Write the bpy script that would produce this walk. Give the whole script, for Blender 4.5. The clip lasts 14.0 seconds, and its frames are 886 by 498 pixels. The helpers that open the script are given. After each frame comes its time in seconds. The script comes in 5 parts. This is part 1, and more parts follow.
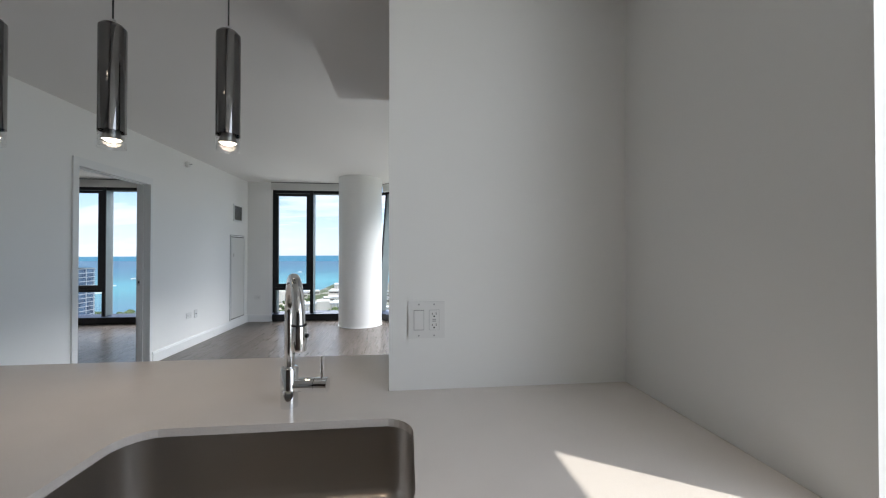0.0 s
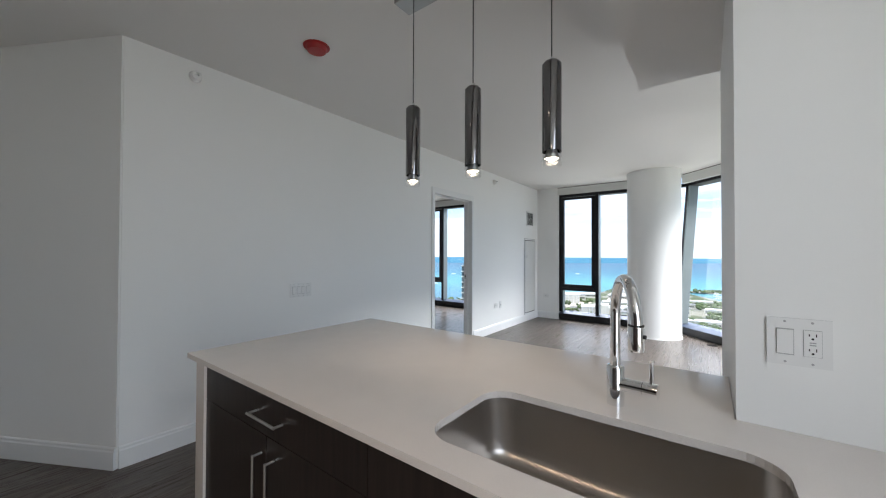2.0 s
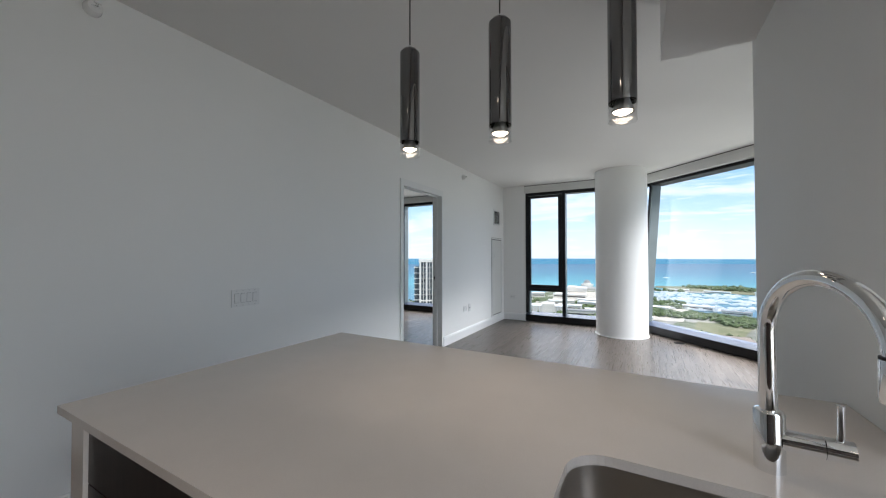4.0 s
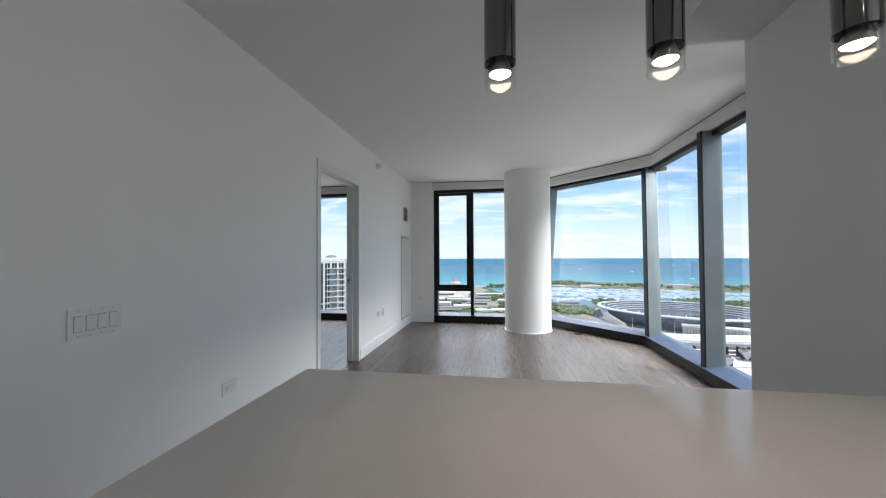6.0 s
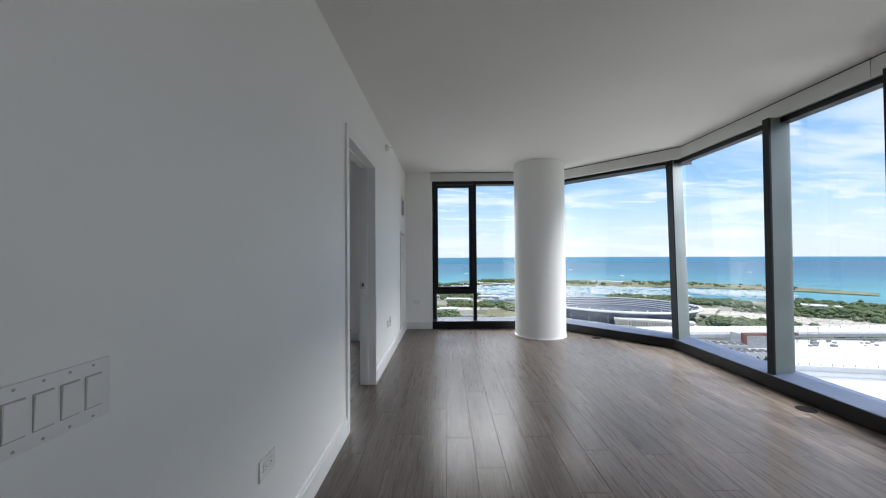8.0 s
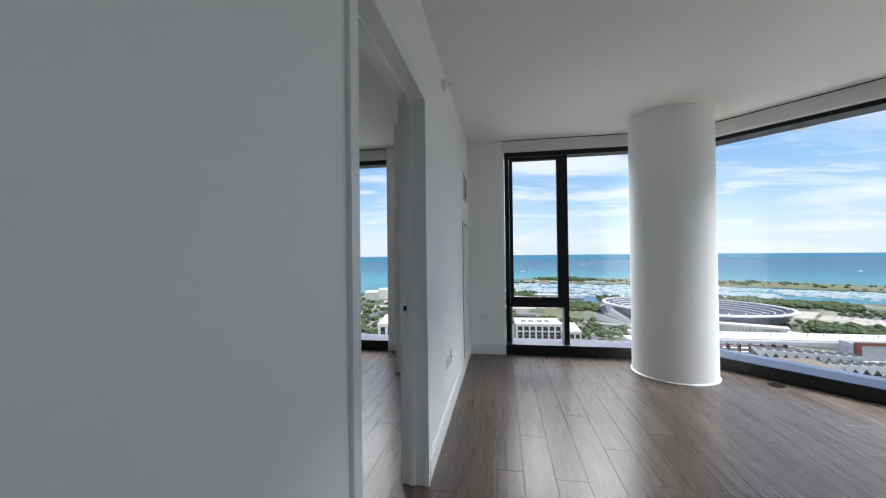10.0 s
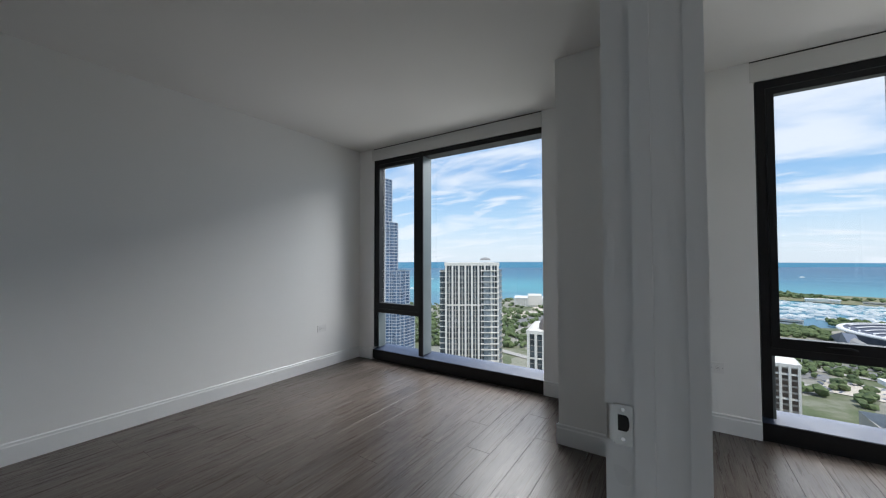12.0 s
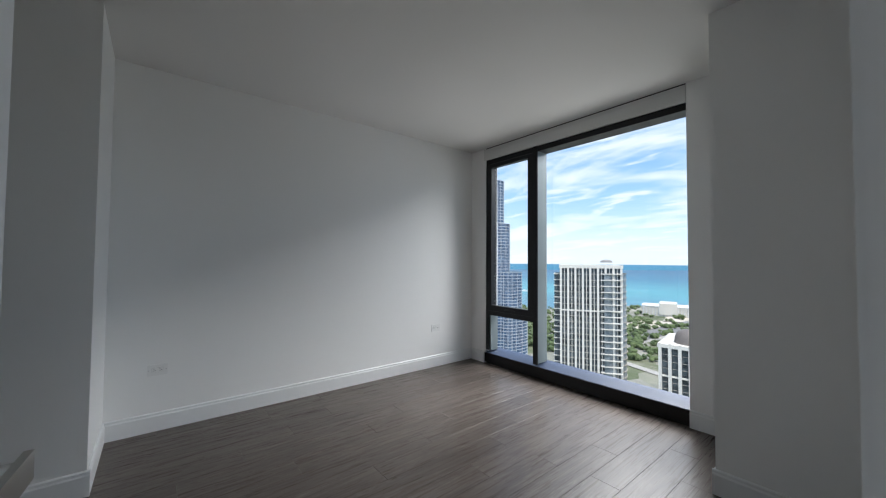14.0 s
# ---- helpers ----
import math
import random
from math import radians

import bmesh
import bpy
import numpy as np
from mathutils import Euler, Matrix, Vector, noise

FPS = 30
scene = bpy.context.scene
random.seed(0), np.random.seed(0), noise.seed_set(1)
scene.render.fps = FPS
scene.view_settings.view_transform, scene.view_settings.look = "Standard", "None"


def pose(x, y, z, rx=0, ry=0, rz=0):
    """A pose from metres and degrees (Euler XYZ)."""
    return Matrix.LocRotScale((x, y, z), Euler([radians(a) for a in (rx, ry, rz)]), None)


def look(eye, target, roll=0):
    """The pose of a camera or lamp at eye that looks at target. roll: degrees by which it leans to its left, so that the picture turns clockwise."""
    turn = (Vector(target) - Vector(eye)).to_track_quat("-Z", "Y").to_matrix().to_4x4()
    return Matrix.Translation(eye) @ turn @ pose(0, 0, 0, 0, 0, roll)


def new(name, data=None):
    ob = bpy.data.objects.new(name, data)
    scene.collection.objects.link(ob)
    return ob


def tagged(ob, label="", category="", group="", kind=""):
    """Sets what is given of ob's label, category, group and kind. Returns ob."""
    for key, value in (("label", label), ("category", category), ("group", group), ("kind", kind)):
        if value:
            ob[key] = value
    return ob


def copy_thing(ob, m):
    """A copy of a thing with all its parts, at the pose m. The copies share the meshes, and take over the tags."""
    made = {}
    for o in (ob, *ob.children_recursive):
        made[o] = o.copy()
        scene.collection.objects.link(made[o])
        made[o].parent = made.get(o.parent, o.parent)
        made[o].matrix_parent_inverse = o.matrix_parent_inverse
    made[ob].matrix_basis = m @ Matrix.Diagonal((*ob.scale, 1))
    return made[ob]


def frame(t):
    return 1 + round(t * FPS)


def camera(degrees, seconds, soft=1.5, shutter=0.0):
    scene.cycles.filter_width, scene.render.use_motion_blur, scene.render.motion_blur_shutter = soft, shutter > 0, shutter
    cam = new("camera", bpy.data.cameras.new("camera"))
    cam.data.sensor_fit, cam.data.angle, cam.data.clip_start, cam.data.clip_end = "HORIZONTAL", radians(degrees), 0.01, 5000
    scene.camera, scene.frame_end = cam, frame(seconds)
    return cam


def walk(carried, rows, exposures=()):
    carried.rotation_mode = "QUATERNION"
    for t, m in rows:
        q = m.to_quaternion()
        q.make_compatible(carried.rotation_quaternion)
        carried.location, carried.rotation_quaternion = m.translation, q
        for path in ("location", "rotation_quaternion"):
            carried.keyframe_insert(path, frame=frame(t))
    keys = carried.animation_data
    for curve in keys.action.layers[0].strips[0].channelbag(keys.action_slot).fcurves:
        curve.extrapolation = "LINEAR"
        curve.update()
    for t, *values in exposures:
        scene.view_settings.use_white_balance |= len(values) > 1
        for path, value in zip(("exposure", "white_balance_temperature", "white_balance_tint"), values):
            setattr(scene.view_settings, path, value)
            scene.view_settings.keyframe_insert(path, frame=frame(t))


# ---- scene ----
cam = camera(102.5, 14.0, soft=1.15)
PATH = [
    (0, (3.147, 0.359, 1.383), (3.351, 2.348, 1.401), 0.0),
    (0.5, (3.114, 0.306, 1.393), (2.496, 2.208, 1.418), -0.1),
    (1, (3.107, 0.269, 1.405), (2.133, 2.016, 1.43), 0.2),
    (1.5, (3.095, 0.262, 1.392), (1.967, 1.913, 1.417), 0.2),
    (2, (3.029, 0.269, 1.381), (1.831, 1.87, 1.407), 0.2),
    (2.2, (2.982, 0.282, 1.385), (1.779, 1.88, 1.407), 0.2),
    (4.3, (2.481, 0.587, 1.348), (1.579, 2.372, 1.385), -0.1),
    (4.5, (2.418, 0.629, 1.351), (1.564, 2.437, 1.388), -0.1),
    (5, (2.242, 0.674, 1.352), (1.507, 2.533, 1.39), -0.1),
    (5.5, (2.028, 0.718, 1.347), (1.542, 2.658, 1.385), -0.3),
    (6, (1.774, 0.8, 1.324), (1.46, 2.775, 1.361), -0.3),
    (6.5, (1.512, 0.927, 1.335), (1.315, 2.917, 1.371), -0.4),
    (7, (1.212, 1.024, 1.309), (1.129, 3.022, 1.346), -0.2),
    (7.2, (1.094, 1.07, 1.306), (1.074, 3.069, 1.342), -0.4),
    (9.5, (0.497, 2.653, 1.356), (0.338, 4.646, 1.377), -1.0),
    (10, (0.447, 3.077, 1.335), (0.116, 5.049, 1.356), -0.7),
    (10.5, (0.365, 3.479, 1.339), (-0.127, 5.418, 1.367), -0.7),
    (11, (0.256, 3.859, 1.344), (-0.463, 5.725, 1.385), -0.5),
    (11.5, (0.109, 4.156, 1.319), (-0.82, 5.926, 1.368), -0.2),
    (12, (-0.03, 4.332, 1.321), (-1.125, 6.005, 1.376), -0.1),
    (12.5, (-0.096, 4.43, 1.312), (-1.432, 5.916, 1.375), 0.0),
    (13, (-0.087, 4.491, 1.311), (-1.598, 5.8, 1.377), 0.3),
    (13.5, (-0.12, 4.463, 1.317), (-1.654, 5.745, 1.378), 0.4),
    (14, (-0.128, 4.433, 1.322), (-1.683, 5.689, 1.383), 0.4),
]
walk(cam, [(t, look(eye, aim, roll)) for t, eye, aim, roll in PATH], [(0, 0.93), (0.5, 1.2), (1.0, 1.32), (2.2, 1.32), (4.3, 0.92), (7.2, 0.82), (9.3, 0.7), (11.0, 0.68), (11.6, 0.55), (12.2, 0.7), (12.8, 0.9), (14.0, 0.92)])

# ---- sun, sky and exposure ----
SUN_TO = Vector((0.58, -0.369, 1.686)).normalized()
sun_data = bpy.data.lights.new("sun", "SUN")
sun_data.energy, sun_data.angle, sun_data.color = 2.8, radians(0.55), (1.0, 0.95, 0.88)
sun = new("sun", sun_data)
sun.matrix_world = look((0, 0, 0), -SUN_TO)


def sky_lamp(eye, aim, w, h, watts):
    """An added area lamp outside the glass, out of view, that stands in for the light of sky and sunlit ground."""
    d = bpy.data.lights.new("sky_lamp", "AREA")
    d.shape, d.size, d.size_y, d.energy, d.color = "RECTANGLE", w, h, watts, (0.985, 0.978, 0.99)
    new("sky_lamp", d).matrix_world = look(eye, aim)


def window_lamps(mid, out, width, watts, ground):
    """Added lamps for sky light above the skyline and sunlit ground light below it, some metres outside the windows."""
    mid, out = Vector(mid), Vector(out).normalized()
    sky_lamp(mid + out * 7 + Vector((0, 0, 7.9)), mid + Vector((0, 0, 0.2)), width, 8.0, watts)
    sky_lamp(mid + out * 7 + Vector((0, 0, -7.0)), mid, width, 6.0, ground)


# unseen lamps added to brighten the rooms
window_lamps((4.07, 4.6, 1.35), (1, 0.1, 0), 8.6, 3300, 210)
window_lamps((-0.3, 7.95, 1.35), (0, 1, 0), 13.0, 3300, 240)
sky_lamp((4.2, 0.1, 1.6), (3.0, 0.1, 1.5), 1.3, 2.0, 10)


def make_world():
    w = bpy.data.worlds.new("sky")
    scene.world = w
    w.use_nodes = True
    n, l = w.node_tree.nodes, w.node_tree.links
    n.clear()
    out, bg = n.new("ShaderNodeOutputWorld"), n.new("ShaderNodeBackground")
    sky = n.new("ShaderNodeTexSky")
    sky.sky_type, sky.sun_disc = "NISHITA", False
    sky.sun_elevation = math.asin(SUN_TO.z)
    sky.sun_rotation = math.atan2(SUN_TO.x, SUN_TO.y)
    sky.air_density, sky.dust_density, sky.ozone_density = 1.0, 0.3, 1.5
    co, sep = n.new("ShaderNodeTexCoord"), n.new("ShaderNodeSeparateXYZ")
    l.new(co.outputs["Generated"], sep.inputs[0])

    def math_node(op, a, b=None):
        m = n.new("ShaderNodeMath")
        m.operation = op
        for i, v in enumerate((a, b)):
            if isinstance(v, (int, float)):
                m.inputs[i].default_value = v
            elif v is not None:
                l.new(v, m.inputs[i])
        return m.outputs[0]

    def remap(v, a, b, c=0.0, d=1.0):
        m = n.new("ShaderNodeMapRange")
        m.interpolation_type = "SMOOTHSTEP"
        l.new(v, m.inputs[0])
        for i, k in enumerate((a, b, c, d)):
            m.inputs[i + 1].default_value = k
        return m.outputs[0]

    # clouds lie on a sheet overhead: the direction is divided by its height
    z = math_node("ADD", math_node("MAXIMUM", sep.outputs[2], 0.0), 0.16)
    comb = n.new("ShaderNodeCombineXYZ")
    l.new(math_node("DIVIDE", sep.outputs[0], z), comb.inputs[0])
    l.new(math_node("DIVIDE", sep.outputs[1], z), comb.inputs[1])

    def cloud(scale, rot, stretch, lo, hi, seed):
        mp = n.new("ShaderNodeMapping")
        mp.inputs["Rotation"].default_value[2] = rot
        mp.inputs["Scale"].default_value = (stretch, 1, 1)
        mp.inputs["Location"].default_value = (seed, seed, 0)
        l.new(comb.outputs[0], mp.inputs[0])
        t = n.new("ShaderNodeTexNoise")
        t.inputs["Scale"].default_value, t.inputs["Detail"].default_value = scale, 9
        t.inputs["Roughness"].default_value, t.inputs["Distortion"].default_value = 0.58, 0.5
        l.new(mp.outputs[0], t.inputs["Vector"])
        return remap(t.outputs[0], lo, hi)

    a = cloud(1.5, 0.5, 0.5, 0.41, 0.64, 3.1)
    b = cloud(4.2, 0.2, 0.45, 0.48, 0.66, 9.4)
    cover = math_node("MAXIMUM", a, math_node("MULTIPLY", b, 0.9))
    haze = remap(sep.outputs[2], 0.0, 0.18, 0.5, 0.0)
    cover = math_node("MAXIMUM", math_node("MULTIPLY", cover, 0.85), haze)
    blue, white, sea = n.new("ShaderNodeMixRGB"), n.new("ShaderNodeMixRGB"), n.new("ShaderNodeMixRGB")
    blue.blend_type = "MULTIPLY"
    blue.inputs[0].default_value = 1
    l.new(sky.outputs[0], blue.inputs[1])
    deep, both = n.new("ShaderNodeValToRGB"), n.new("ShaderNodeMixRGB")
    for i, (p, c) in enumerate(((0.0, (4.4, 5.9, 7.7)), (0.10, (3.3, 5.4, 7.9)), (0.28, (1.9, 4.0, 7.4)), (0.6, (0.95, 2.7, 5.6)), (1.0, (0.8, 2.3, 5.0)))):
        if i > 1:
            deep.color_ramp.elements.new(p)
        e = deep.color_ramp.elements[i]
        e.position, e.color = p, (*c, 1)
    l.new(sep.outputs[2], deep.inputs[0])
    both.inputs[0].default_value = 0.75
    blue.inputs[2].default_value = (1.2, 1.3, 1.35, 1)
    l.new(cover, white.inputs[0])
    l.new(blue.outputs[0], both.inputs[1])
    l.new(deep.outputs[0], both.inputs[2])
    l.new(both.outputs[0], white.inputs[1])
    white.inputs[2].default_value = (7.4, 7.9, 8.8, 1)
    l.new(remap(sep.outputs[2], -0.0098, -0.0082), sea.inputs[0])
    sea.inputs[1].default_value = (0.95, 2.75, 4.55, 1)
    l.new(white.outputs[0], sea.inputs[2])
    l.new(sea.outputs[0], bg.inputs[0])
    bg.inputs[1].default_value = 0.09
    l.new(bg.outputs[0], out.inputs[0])


make_world()


# ---- materials ----
class Mat:
    """A small wrapper that builds a Principled material and hands out its nodes."""

    def __init__(self, name, color=(0.8, 0.8, 0.8), rough=0.5, metal=0.0, **more):
        self.m = bpy.data.materials.new(name)
        self.m.use_nodes = True
        self.n, self.l = self.m.node_tree.nodes, self.m.node_tree.links
        self.b = self.n["Principled BSDF"]
        self.b.inputs["Base Color"].default_value = (*color, 1)
        self.b.inputs["Roughness"].default_value = rough
        self.b.inputs["Metallic"].default_value = metal
        for k, v in more.items():
            self.b.inputs[k.replace("_", " ")].default_value = v

    def coords(self, scale=(1, 1, 1), shift=None):
        co, mp = self.n.new("ShaderNodeTexCoord"), self.n.new("ShaderNodeMapping")
        self.l.new(co.outputs["Object"], mp.inputs[0])
        mp.inputs["Scale"].default_value = scale
        if shift:
            info, mul = self.n.new("ShaderNodeObjectInfo"), self.n.new("ShaderNodeMath")
            mul.operation = "MULTIPLY"
            mul.inputs[1].default_value = shift
            self.l.new(info.outputs["Random"], mul.inputs[0])
            self.l.new(mul.outputs[0], mp.inputs["Location"])
        return mp.outputs[0]

    def noise(self, scale, detail=4, rough=0.5, vec=None, distort=0.0):
        t = self.n.new("ShaderNodeTexNoise")
        t.inputs["Scale"].default_value, t.inputs["Detail"].default_value = scale, detail
        t.inputs["Roughness"].default_value, t.inputs["Distortion"].default_value = rough, distort
        self.l.new(vec if vec else self.coords(), t.inputs["Vector"])
        return t.outputs[0]

    def ramp(self, value, stops):
        r = self.n.new("ShaderNodeValToRGB")
        e = r.color_ramp.elements
        while len(e) < len(stops):
            e.new(0.5)
        for i, (p, c) in enumerate(stops):
            e[i].position = p
            e[i].color = (*(c if isinstance(c, tuple) else (c, c, c)), 1)
        self.l.new(value, r.inputs[0])
        return r.outputs[0]

    def mix(self, fac, a, b, mode="MIX"):
        m = self.n.new("ShaderNodeMixRGB")
        m.blend_type = mode
        for i, v in enumerate((fac, a, b)):
            if isinstance(v, (int, float)):
                m.inputs[i].default_value = v if i == 0 else (v, v, v, 1)
            elif isinstance(v, tuple):
                m.inputs[i].default_value = (*v, 1)
            else:
                self.l.new(v, m.inputs[i])
        return m.outputs[0]

    def color(self, v):
        self.l.new(v, self.b.inputs["Base Color"])
        return self

    def rough(self, v):
        self.l.new(v, self.b.inputs["Roughness"])
        return self

    def bump(self, v, strength, dist=0.002):
        b = self.n.new("ShaderNodeBump")
        b.inputs["Strength"].default_value, b.inputs["Distance"].default_value = strength, dist
        self.l.new(v, b.inputs["Height"])
        self.l.new(b.outputs[0], self.b.inputs["Normal"])
        return self


def paint(name, color, rough=0.55, bump=0.25):
    m = Mat(name, color, rough)
    big = m.noise(0.7, 3)
    dark = tuple(c * 0.965 for c in color)
    m.color(m.mix(big, dark, color))
    m.bump(m.noise(420, 3), bump, 0.0006)
    m.rough(m.ramp(m.noise(3, 3), ((0.3, rough - 0.05), (0.7, rough + 0.06))))
    return m.m


WALL = paint("wall_paint_eggshell", (0.895, 0.895, 0.882))
CEIL = paint("ceiling_paint_flat", (0.80, 0.79, 0.775), 0.8, 0.4)
TRIM = paint("trim_paint_semigloss", (0.84, 0.85, 0.85), 0.32, 0.08)
PELMET = paint("pelmet_white_metal", (0.72, 0.72, 0.70), 0.4, 0.05)
PLASTIC = Mat("white_switch_plastic", (0.86, 0.86, 0.85), 0.25).m
# grey for screws and buttons, and for painted shade round switches and outlets
PLASTIC_GREY = Mat("grey_plastic_and_groove_shade", (0.42, 0.42, 0.42), 0.4).m
# near black: small dark parts, and shade painted into gaps and recesses
SLOT = Mat("dark_parts_and_gap_shade", (0.015, 0.015, 0.015), 0.6).m


def black_metal():
    m = Mat("black_anodised_aluminium", (0.018, 0.019, 0.022), 0.45, 0.0, Specular_IOR_Level=0.3)
    m.color(m.ramp(m.noise(60, 4), ((0.3, (0.007, 0.0075, 0.009)), (0.75, (0.011, 0.012, 0.014)))))
    m.rough(m.ramp(m.noise(6, 3), ((0.3, 0.33), (0.7, 0.46))))
    return m.m


BLACK = black_metal()


def grey_metal():
    # grey reflection on the dark mullion sides is put into the colour
    m = Mat("graphite_mullion_side_sheen", (0.10, 0.115, 0.125), 0.42, 0.35)
    m.color(m.ramp(m.noise(2.5, 3), ((0.3, (0.17, 0.20, 0.205)), (0.75, (0.21, 0.24, 0.25)))))
    return m.m


GREYM = grey_metal()
# blue of the reflected sky is put into the sill's base colour
LEDGE = Mat("graphite_sill_sky_tint", (0.045, 0.062, 0.105), 0.45, 0.0, Specular_IOR_Level=0.16)
LEDGE.rough(LEDGE.ramp(LEDGE.noise(5, 4), ((0.3, 0.36), (0.7, 0.46))))
LEDGE = LEDGE.m


def glass(name, tint, extra=1.0):
    m = bpy.data.materials.new(name)
    m.use_nodes = True
    n, l = m.node_tree.nodes, m.node_tree.links
    n.clear()
    out, mix = n.new("ShaderNodeOutputMaterial"), n.new("ShaderNodeMixShader")
    tr, gl, fr = n.new("ShaderNodeBsdfTransparent"), n.new("ShaderNodeBsdfGlossy"), n.new("ShaderNodeLayerWeight")
    tr.inputs[0].default_value = (*tint, 1)
    gl.inputs["Roughness"].default_value = 0.0
    gl.inputs["Color"].default_value = (extra, extra, extra, 1)
    fr.inputs[0].default_value = 0.5
    pw, ad = n.new("ShaderNodeMath"), n.new("ShaderNodeMath")
    pw.operation, pw.inputs[1].default_value = "POWER", 5.0
    ad.operation, ad.use_clamp, ad.inputs[1].default_value = "ADD", True, 0.035
    l.new(fr.outputs["Facing"], pw.inputs[0])
    l.new(pw.outputs[0], ad.inputs[0])
    l.new(ad.outputs[0], mix.inputs[0])
    l.new(tr.outputs[0], mix.inputs[1])
    l.new(gl.outputs[0], mix.inputs[2])
    l.new(mix.outputs[0], out.inputs[0])
    return m


GLASS = glass("window_glass_faint_tint", (0.955, 0.96, 0.955))


def wood_floor():
    m = Mat("grey_brown_oak_vinyl_plank", (0.2, 0.16, 0.13), 0.35)
    v = m.coords((1, 1, 1), 37.0)
    def stretched(sx, sy):
        mp = m.n.new("ShaderNodeMapping")
        mp.inputs["Scale"].default_value = (sx, sy, 1)
        m.l.new(v, mp.inputs[0])
        return mp.outputs[0]
    broad = m.noise(1.0, 5, 0.6, stretched(14, 1.3), 1.6)
    fine = m.noise(1.0, 6, 0.7, stretched(70, 2.2), 0.9)
    cath = m.noise(1.0, 3, 0.5, stretched(26, 0.9), 3.2)
    base = m.ramp(broad, ((0.25, (0.052, 0.041, 0.034)), (0.45, (0.077, 0.062, 0.053)), (0.60, (0.105, 0.087, 0.076)), (0.8, (0.158, 0.136, 0.121))))
    grain = m.ramp(fine, ((0.30, 0.78), (0.5, 1.0), (0.72, 1.14)))
    col = m.mix(0.85, base, grain, "MULTIPLY")
    veins = m.ramp(cath, ((0.47, 0.0), (0.5, 1.0), (0.53, 0.0)))
    col = m.mix(m.mix(1.0, veins, 0.26, "MULTIPLY"), col, (0.30, 0.26, 0.23))
    info = m.n.new("ShaderNodeObjectInfo")
    col = m.mix(0.9, col, m.ramp(info.outputs["Random"], ((0.0, 0.90), (1.0, 1.09))), "MULTIPLY")
    m.color(col)
    m.rough(m.ramp(fine, ((0.3, 0.34), (0.7, 0.24))))
    m.bump(fine, 0.05, 0.0003)
    m.b.inputs["Specular IOR Level"].default_value = 0.30
    return m.m


PLANK = wood_floor()
SUBFLOOR = Mat("dark_joint_subfloor", (0.055, 0.045, 0.038), 0.9).m


def quartz():
    m = Mat("warm_white_quartz", (0.72, 0.68, 0.65), 0.12)
    speck = m.noise(700, 2, 0.6)
    big = m.noise(9, 4)
    c = m.mix(m.ramp(speck, ((0.35, 0.0), (0.7, 1.0))), (0.70, 0.655, 0.615), (0.80, 0.75, 0.71))
    m.color(m.mix(0.5, c, m.ramp(big, ((0.3, 0.96), (0.7, 1.02))), "MULTIPLY"))
    m.rough(m.ramp(m.noise(14, 4), ((0.3, 0.10), (0.7, 0.15))))
    return m.m


QUARTZ = quartz()


def espresso():
    m = Mat("espresso_stained_cabinet", (0.02, 0.014, 0.012), 0.35)
    v = m.coords((1, 1, 1), 11.0)
    mp = m.n.new("ShaderNodeMapping")
    mp.inputs["Scale"].default_value = (60, 60, 3)
    m.l.new(v, mp.inputs[0])
    g = m.noise(1.0, 5, 0.6, mp.outputs[0], 0.5)
    m.color(m.ramp(g, ((0.3, (0.011, 0.008, 0.0075)), (0.7, (0.030, 0.021, 0.018)))))
    m.bump(g, 0.15, 0.0004)
    return m.m


ESPRESSO = espresso()


def steel(name, col, rough, axis=(3, 60, 60)):
    m = Mat(name, col, rough, 1.0)
    mp = m.n.new("ShaderNodeMapping")
    mp.inputs["Scale"].default_value = axis
    m.l.new(m.coords(), mp.inputs[0])
    g = m.noise(1.0, 4, 0.6, mp.outputs[0])
    m.rough(m.ramp(g, ((0.3, rough - 0.004), (0.7, rough + 0.004))))
    return m.m


SINK = steel("brushed_stainless_steel", (0.50, 0.47, 0.44), 0.30)
CHROME = Mat("polished_chrome", (0.86, 0.87, 0.88), 0.045, 1.0).m
NICKEL = Mat("satin_nickel", (0.62, 0.62, 0.60), 0.28, 1.0).m
SMOKE_MET = Mat("dark_mirror_chrome_glass", (0.23, 0.23, 0.235), 0.05, 1.0).m
CLEAR = glass("clear_lamp_glass", (0.97, 0.97, 0.97))
CORD = Mat("dark_grey_cable", (0.05, 0.05, 0.05), 0.5).m
CANOPY = Mat("satin_nickel_canopy", (0.42, 0.42, 0.41), 0.3, 1.0).m
RED = Mat("red_plastic_dust_cover", (0.36, 0.012, 0.014), 0.38).m


def glow(name, col, strength):
    m = bpy.data.materials.new(name)
    m.use_nodes = True
    b = m.node_tree.nodes["Principled BSDF"]
    b.inputs["Base Color"].default_value = (0.8, 0.8, 0.8, 1)
    b.inputs["Emission Color"].default_value = (*col, 1)
    b.inputs["Emission Strength"].default_value = strength
    return m


BULB = glow("lit_halogen_lens", (1.0, 0.80, 0.62), 9.0)


# ---- mesh tools ----
def box(bm, x0, x1, y0, y1, z0, z1):
    """Adds a box to bm."""
    v = [bm.verts.new(p) for p in ((x0, y0, z0), (x1, y0, z0), (x1, y1, z0), (x0, y1, z0), (x0, y0, z1), (x1, y0, z1), (x1, y1, z1), (x0, y1, z1))]
    for f in ((0, 3, 2, 1), (4, 5, 6, 7), (0, 1, 5, 4), (1, 2, 6, 5), (2, 3, 7, 6), (3, 0, 4, 7)):
        bm.faces.new([v[i] for i in f])
    return v


